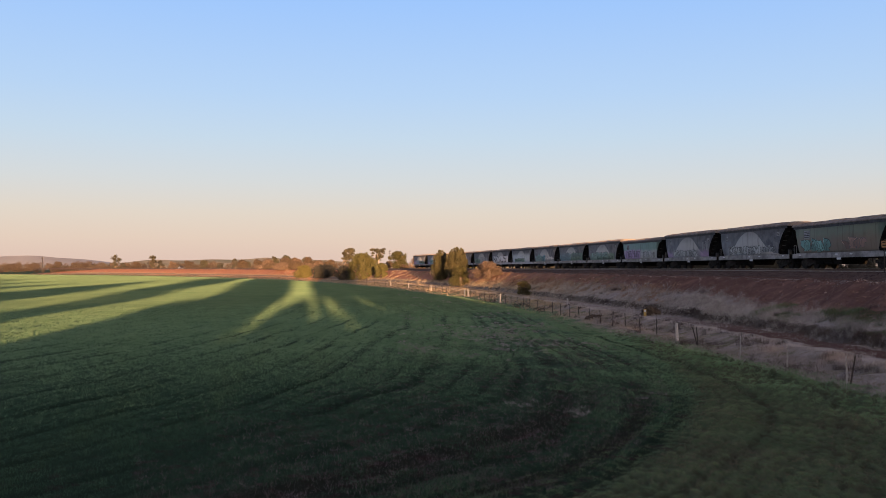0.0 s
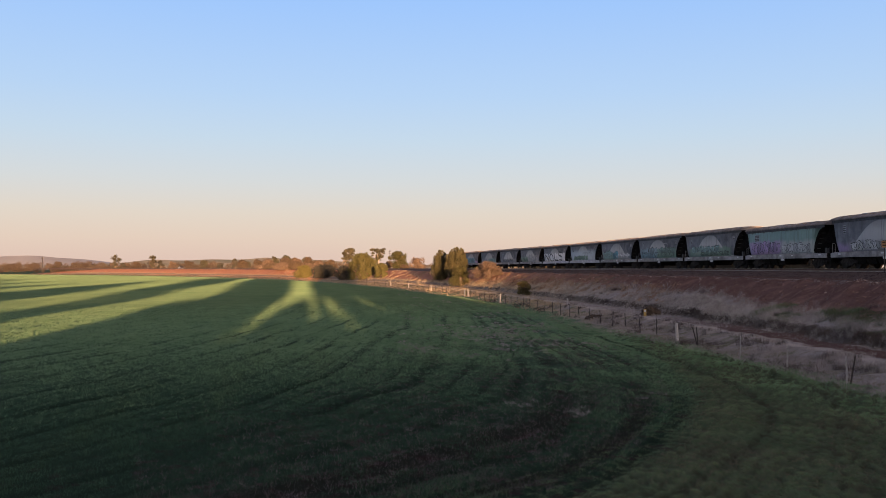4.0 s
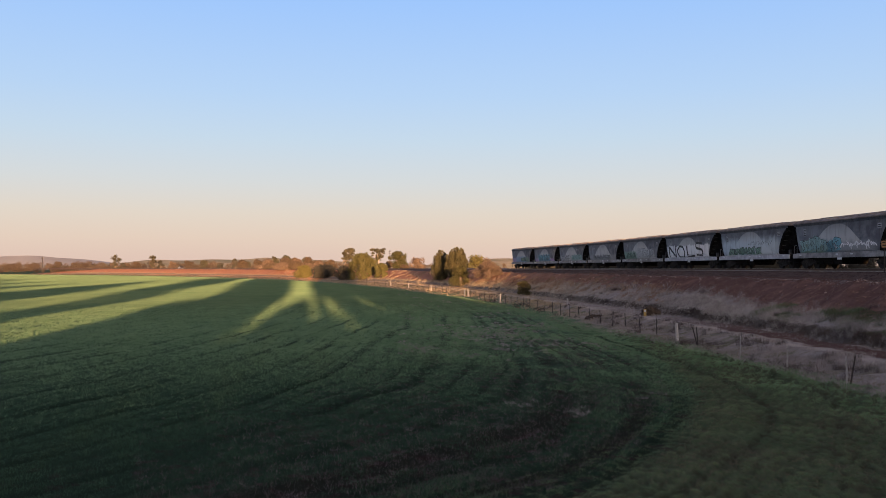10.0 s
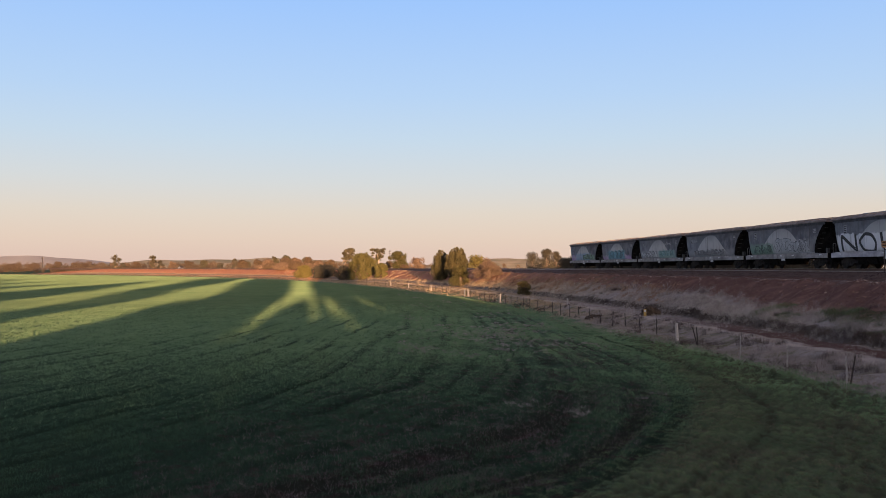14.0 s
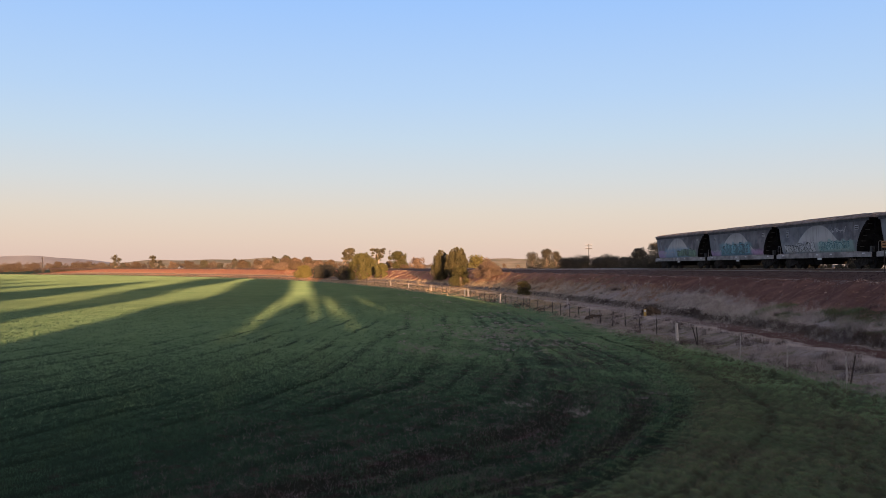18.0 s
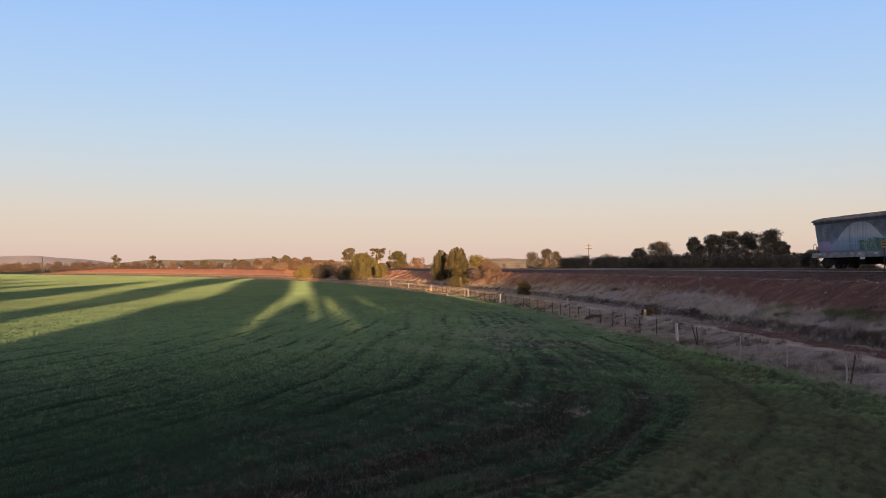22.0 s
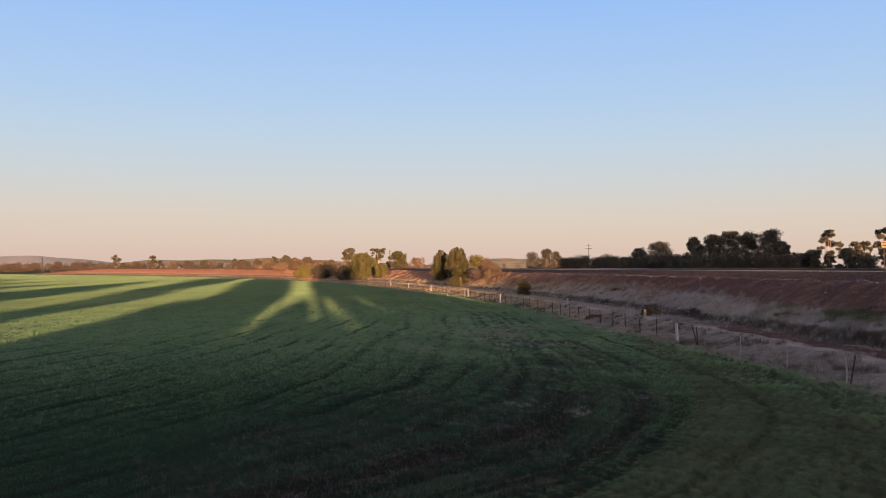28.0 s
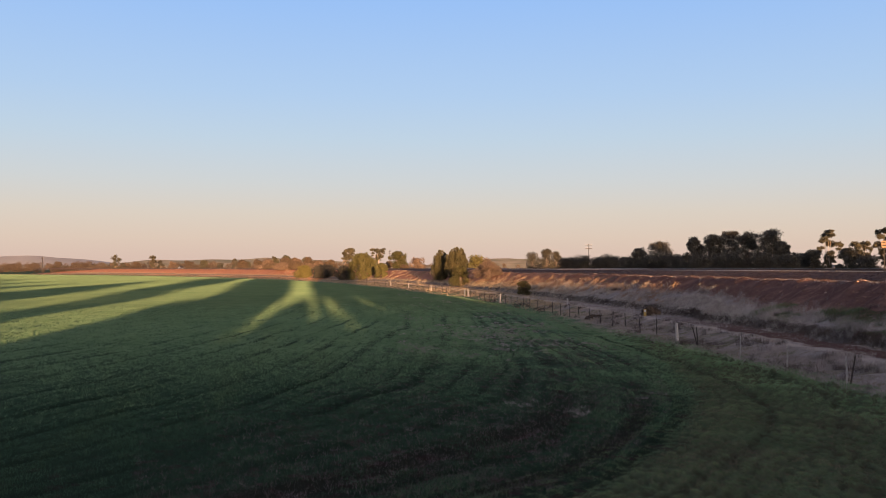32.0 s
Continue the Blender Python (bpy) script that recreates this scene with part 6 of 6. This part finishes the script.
    keep = ((p > 12.8) & (p < 17) & (lush_of(s, p) < 0.5) & (rng.random(len(s)) < 0.35) | (p > 6.2) & (p < 9.2) & (wobble(cx * 0.4, cy * 0.4) > 0.3)) & (wobble(cx * 0.7 + 1, cy * 0.7) > -0.1)
    cx, cy = cx[keep], cy[keep]
    size = rng.uniform(0.06, 0.26, len(cx))
    x, y = np.repeat(cx, 22) + rng.normal(0, 1, 22 * len(cx)) * np.repeat(size, 22), np.repeat(cy, 22) + rng.normal(0, 1, 22 * len(cx)) * np.repeat(size, 22)
    blades(rng, x, y, 0.14 + np.repeat(size, 22) * 0.9, 0.003 + np.hypot(x, y) * 0.00022, 0.8, m_darkweed, "brown_weeds", "tufts of brown dead weeds among the straw", 2)
    cx, cy = fan(rng, 24000, 65, 400, -16, 20)
    s, p = arc_coords(cx, cy)
    keep = (p > np.interp(s, [60, 130], [5.6, 3.4])) & (p < 9.0) & (s > 5 + 80 * rng.random(len(s))) & (wobble(cx * 0.5 + 3, cy * 0.4) > -0.2)
    cx, cy = cx[keep], cy[keep]
    size = rng.uniform(0.13, 0.36, len(cx))
    x, y = np.repeat(cx, 24) + rng.normal(0, 1, 24 * len(cx)) * np.repeat(size, 24), np.repeat(cy, 24) + rng.normal(0, 1, 24 * len(cx)) * np.repeat(size, 24)
    m_tuft = speckled("orange_brown_tussocks", (0.20, 0.125, 0.084), (0.43, 0.285, 0.19), 0.8, 0.9, 0.55, 0.05)
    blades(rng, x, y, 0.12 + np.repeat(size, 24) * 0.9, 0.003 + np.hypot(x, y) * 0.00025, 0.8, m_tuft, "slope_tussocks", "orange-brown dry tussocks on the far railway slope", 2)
    m_fartuft = speckled("orange_dry_grass", (0.26, 0.125, 0.072), (0.38, 0.195, 0.118), 0.3, 0.9, 0.1, 0.05)
    x, y = fan(rng, 34000, 300, 720, -30, -6)
    s, p = arc_coords(x, y)
    keep = (p > 1.5) & (p < 15) & (wobble(x * 0.12 + 3, y * 0.1) + 0.6 * rng.random(len(x)) > -0.1)
    x, y = x[keep], y[keep]
    blades(rng, x, y, np.full(len(x), 0.2), 0.2 + np.hypot(x, y) * 0.0005, 0.8, m_fartuft, "far_tussocks", "orange-brown dry grass on the far railway bank", 2)
    # pale dead weeds standing in the crop
    m_weed = speckled("bleached_dead_weeds", (0.17, 0.150, 0.150), (0.34, 0.305, 0.30), 0.9, 0.9, 0.5, 0.05)
    cx, cy = fan(rng, 12000, 18, 190, -3, 24)
    lane = row_lane(cx, cy)
    keep = (lane > 5.6) & (lane < 22) & (wobble(cx * 0.42, cy * 0.30) + 0.7 * wobble(cx * 1.6, cy * 1.3) - 0.04 * np.abs(lane - 9) + 1.0 * np.exp(-((np.hypot(cx, cy) - 63) / 17) ** 2 - ((lane - 10) / 4.5) ** 2) - 0.45 * np.clip((52 - np.hypot(cx, cy)) / 8, 0, 1) > 0.35 + 0.6 * rng.random(len(cx)))
    cx, cy = cx[keep], cy[keep]
    size = rng.uniform(0.03, 0.11, len(cx))
    x, y = np.repeat(cx, 16) + rng.normal(0, 1, 16 * len(cx)) * np.repeat(size, 16), np.repeat(cy, 16) + rng.normal(0, 1, 16 * len(cx)) * np.repeat(size, 16)
    blades(rng, x, y, np.full(len(x), 0.13), 0.002 + np.hypot(x, y) * 0.00018, 1.1, m_weed, "dead_weeds", "bleached dead weeds standing in the wheat", 2)


# ---- small things ----
def build_rocks():
    rng = random.Random(4)
    m = speckled("pale_sandstone", (0.30, 0.20, 0.14), (0.46, 0.34, 0.25), 6, 0.9)
    for i in range(48):
        s = -10 + 85 * rng.random() ** 1.2
        p = rng.uniform(3.3, 4.2) if i % 6 else rng.uniform(4.2, 5.4)
        q = on_arc(s, p)
        bm = bmesh.new()
        bmesh.ops.create_icosphere(bm, subdivisions=1, radius=1)
        k = rng.uniform(0.05, 0.12)
        for v in bm.verts:
            v.co = Vector((v.co.x * k * 1.2, v.co.y * k, v.co.z * k * 0.85)) * rng.uniform(0.7, 1.2)
        ob = part("rock", bm, m, None)
        ob.matrix_world = pose(q.x, q.y, float(height(np.array(q.x), np.array(q.y))) + k * 0.1, 0, 0, rng.uniform(0, 360))
        tagged(ob, "pale sandstone rock lying on the red bank", "rock", "rocks on the bank")


def build_mound(px, dist, wide, tall):
    x, y = at_px(px, dist), dist
    z = float(height(np.array(x), np.array(y)))
    bm = bmesh.new()
    bmesh.ops.create_icosphere(bm, subdivisions=4, radius=1)
    for v in bm.verts:
        n = noise.noise(v.co * 2.1 + Vector((px, 0, 0))) * 0.4 + noise.noise(v.co * 6) * 0.25
        v.co = Vector((v.co.x * wide, v.co.y * wide * 0.7, v.co.z * tall)) * (1 + n)
    mound = part("earth_mound", bm, M_EARTH, None)
    mound.matrix_world = pose(x, y, z + 0.02)
    tagged(mound, "low mound of dug brown earth beside the fence", "mound", "earth mounds")


M_EARTH = speckled("brown_earth", (0.03, 0.023, 0.017), (0.085, 0.064, 0.048), 6, 1.0, 0, 0.0, 0.05)


def build_marker():
    build_mound(1152, 72.0, 0.8, 0.62)
    build_mound(1052, 75.5, 0.75, 0.3)
    x, y = at_px(1141, 71.0), 71.0
    z = float(height(np.array(x), np.array(y)))
    th = empty("marker_post", pose(x, y, z), "short yellow cable marker post", "marker post")
    bm = bmesh.new()
    box(bm, -0.11, 0.11, -0.05, 0.05, -0.1, 0.62, 0.015)
    part("post", bm, speckled("faded_yellow_paint", (0.30, 0.20, 0.06), (0.42, 0.29, 0.09), 8, 0.7), th)
    bm = bmesh.new()
    box(bm, -0.08, 0.08, -0.056, -0.051, 0.38, 0.55)
    part("label_plate", bm, M_PLATE, th)


def build_sign():
    x, y = at_px(1565, 57.0), 57.0
    z = float(height(np.array(x), np.array(y)))
    th = empty("track_sign", pose(x, y, z, 0, 0, 12), "small sun-tinted board on a thin steel post beside the railway", "sign")
    top = 6.85 - z
    bm = bmesh.new()
    tube(bm, [(0, 0, -0.2), (0, 0, top)], [0.03, 0.03], 8)
    part("post", bm, M_PICKET, th)
    # white board; the low sun's orange is put into its paint
    bm = bmesh.new()
    box(bm, -0.24, 0.24, -0.045, -0.033, top - 0.46, top, 0.01)
    board = part("board", bm, speckled("sun_tinted_sign_paint", (0.25, 0.155, 0.088), (0.29, 0.18, 0.10), 6, 0.6), th, "square board tinted for low sun")
    for i, (a, c) in enumerate(((-0.18, 0.06), (-0.18, 0.12))):
        bm = bmesh.new()
        box(bm, a, c, -0.05, -0.046, top - 0.17 - i * 0.19, top - 0.07 - i * 0.19)
        part("lettering_bar", bm, M_PICKET, board)


def build_gabled(name, x, y, half, deep, eaves, ridge, wall, roof, label, category):
    """A small gabled building, its gable to the railway, with an overhanging roof of two slopes."""
    th = empty(name, pose(x, y, 0), label, category)
    bm = bmesh.new()
    ends = [[bm.verts.new(v) for v in ((-half, d, 0), (half, d, 0), (half, d, eaves), (0, d, ridge), (-half, d, eaves))] for d in (-deep, deep)]
    bm.faces.new(ends[0])
    bm.faces.new(ends[1][::-1])
    for i in range(5):
        j = (i + 1) % 5
        bm.faces.new((ends[0][j], ends[0][i], ends[1][i], ends[1][j]))
    part("wall", bm, wall, th)
    for side in (-1, 1):
        bm = bmesh.new()
        drop = (ridge - eaves) / half * 0.3
        rows = [[bm.verts.new(v) for v in ((0, d, ridge + 0.02), (0, d, ridge + 0.16), (side * (half + 0.3), d, eaves - drop + 0.16), (side * (half + 0.3), d, eaves - drop + 0.02))] for d in (-deep - 0.3, deep + 0.3)]
        bm.faces.new(rows[0])
        bm.faces.new(rows[1][::-1])
        for i in range(4):
            j = (i + 1) % 4
            bm.faces.new((rows[0][j], rows[0][i], rows[1][i], rows[1][j]))
        bmesh.ops.recalc_face_normals(bm, faces=bm.faces)
        part("roof_slope", bm, roof, th)
    for w in (-half * 0.45, half * 0.45):
        bm = bmesh.new()
        box(bm, w - 0.45, w + 0.45, -deep - 0.05, -deep - 0.01, 1.0, 2.2, 0.01)
        part("window", bm, M_ENDPLATE, th)


def build_farm():
    build_gabled("farm_shed", at_px(320, 900), 900, 2.2, 3.0, 5.5, 7.0, M_PLATE, M_ROOF, "small white farm shed among far trees", "shed")
    build_gabled("farmhouse", at_px(1478, 380), 380, 1.9, 3.5, 5.2, 6.35, speckled("cream_house_wall", (0.20, 0.155, 0.10), (0.29, 0.23, 0.15), 2, 0.9), speckled("weathered_tin_roof", (0.16, 0.13, 0.105), (0.24, 0.20, 0.165), 2, 0.85, 0, 0.05), "cream gabled house beyond the railway trees", "house")


build_ground()
build_track()
build_hills()
build_far_woods()
build_belt()
build_plants()
build_fence()
for px, dist, top in ((75, 820, 16), (690, 520, 16), (1042, 330, 14.5)):
    build_pole(px, dist, top)
build_grass()
build_rocks()
build_marker()
build_sign()
build_farm()
build_train()
motions()
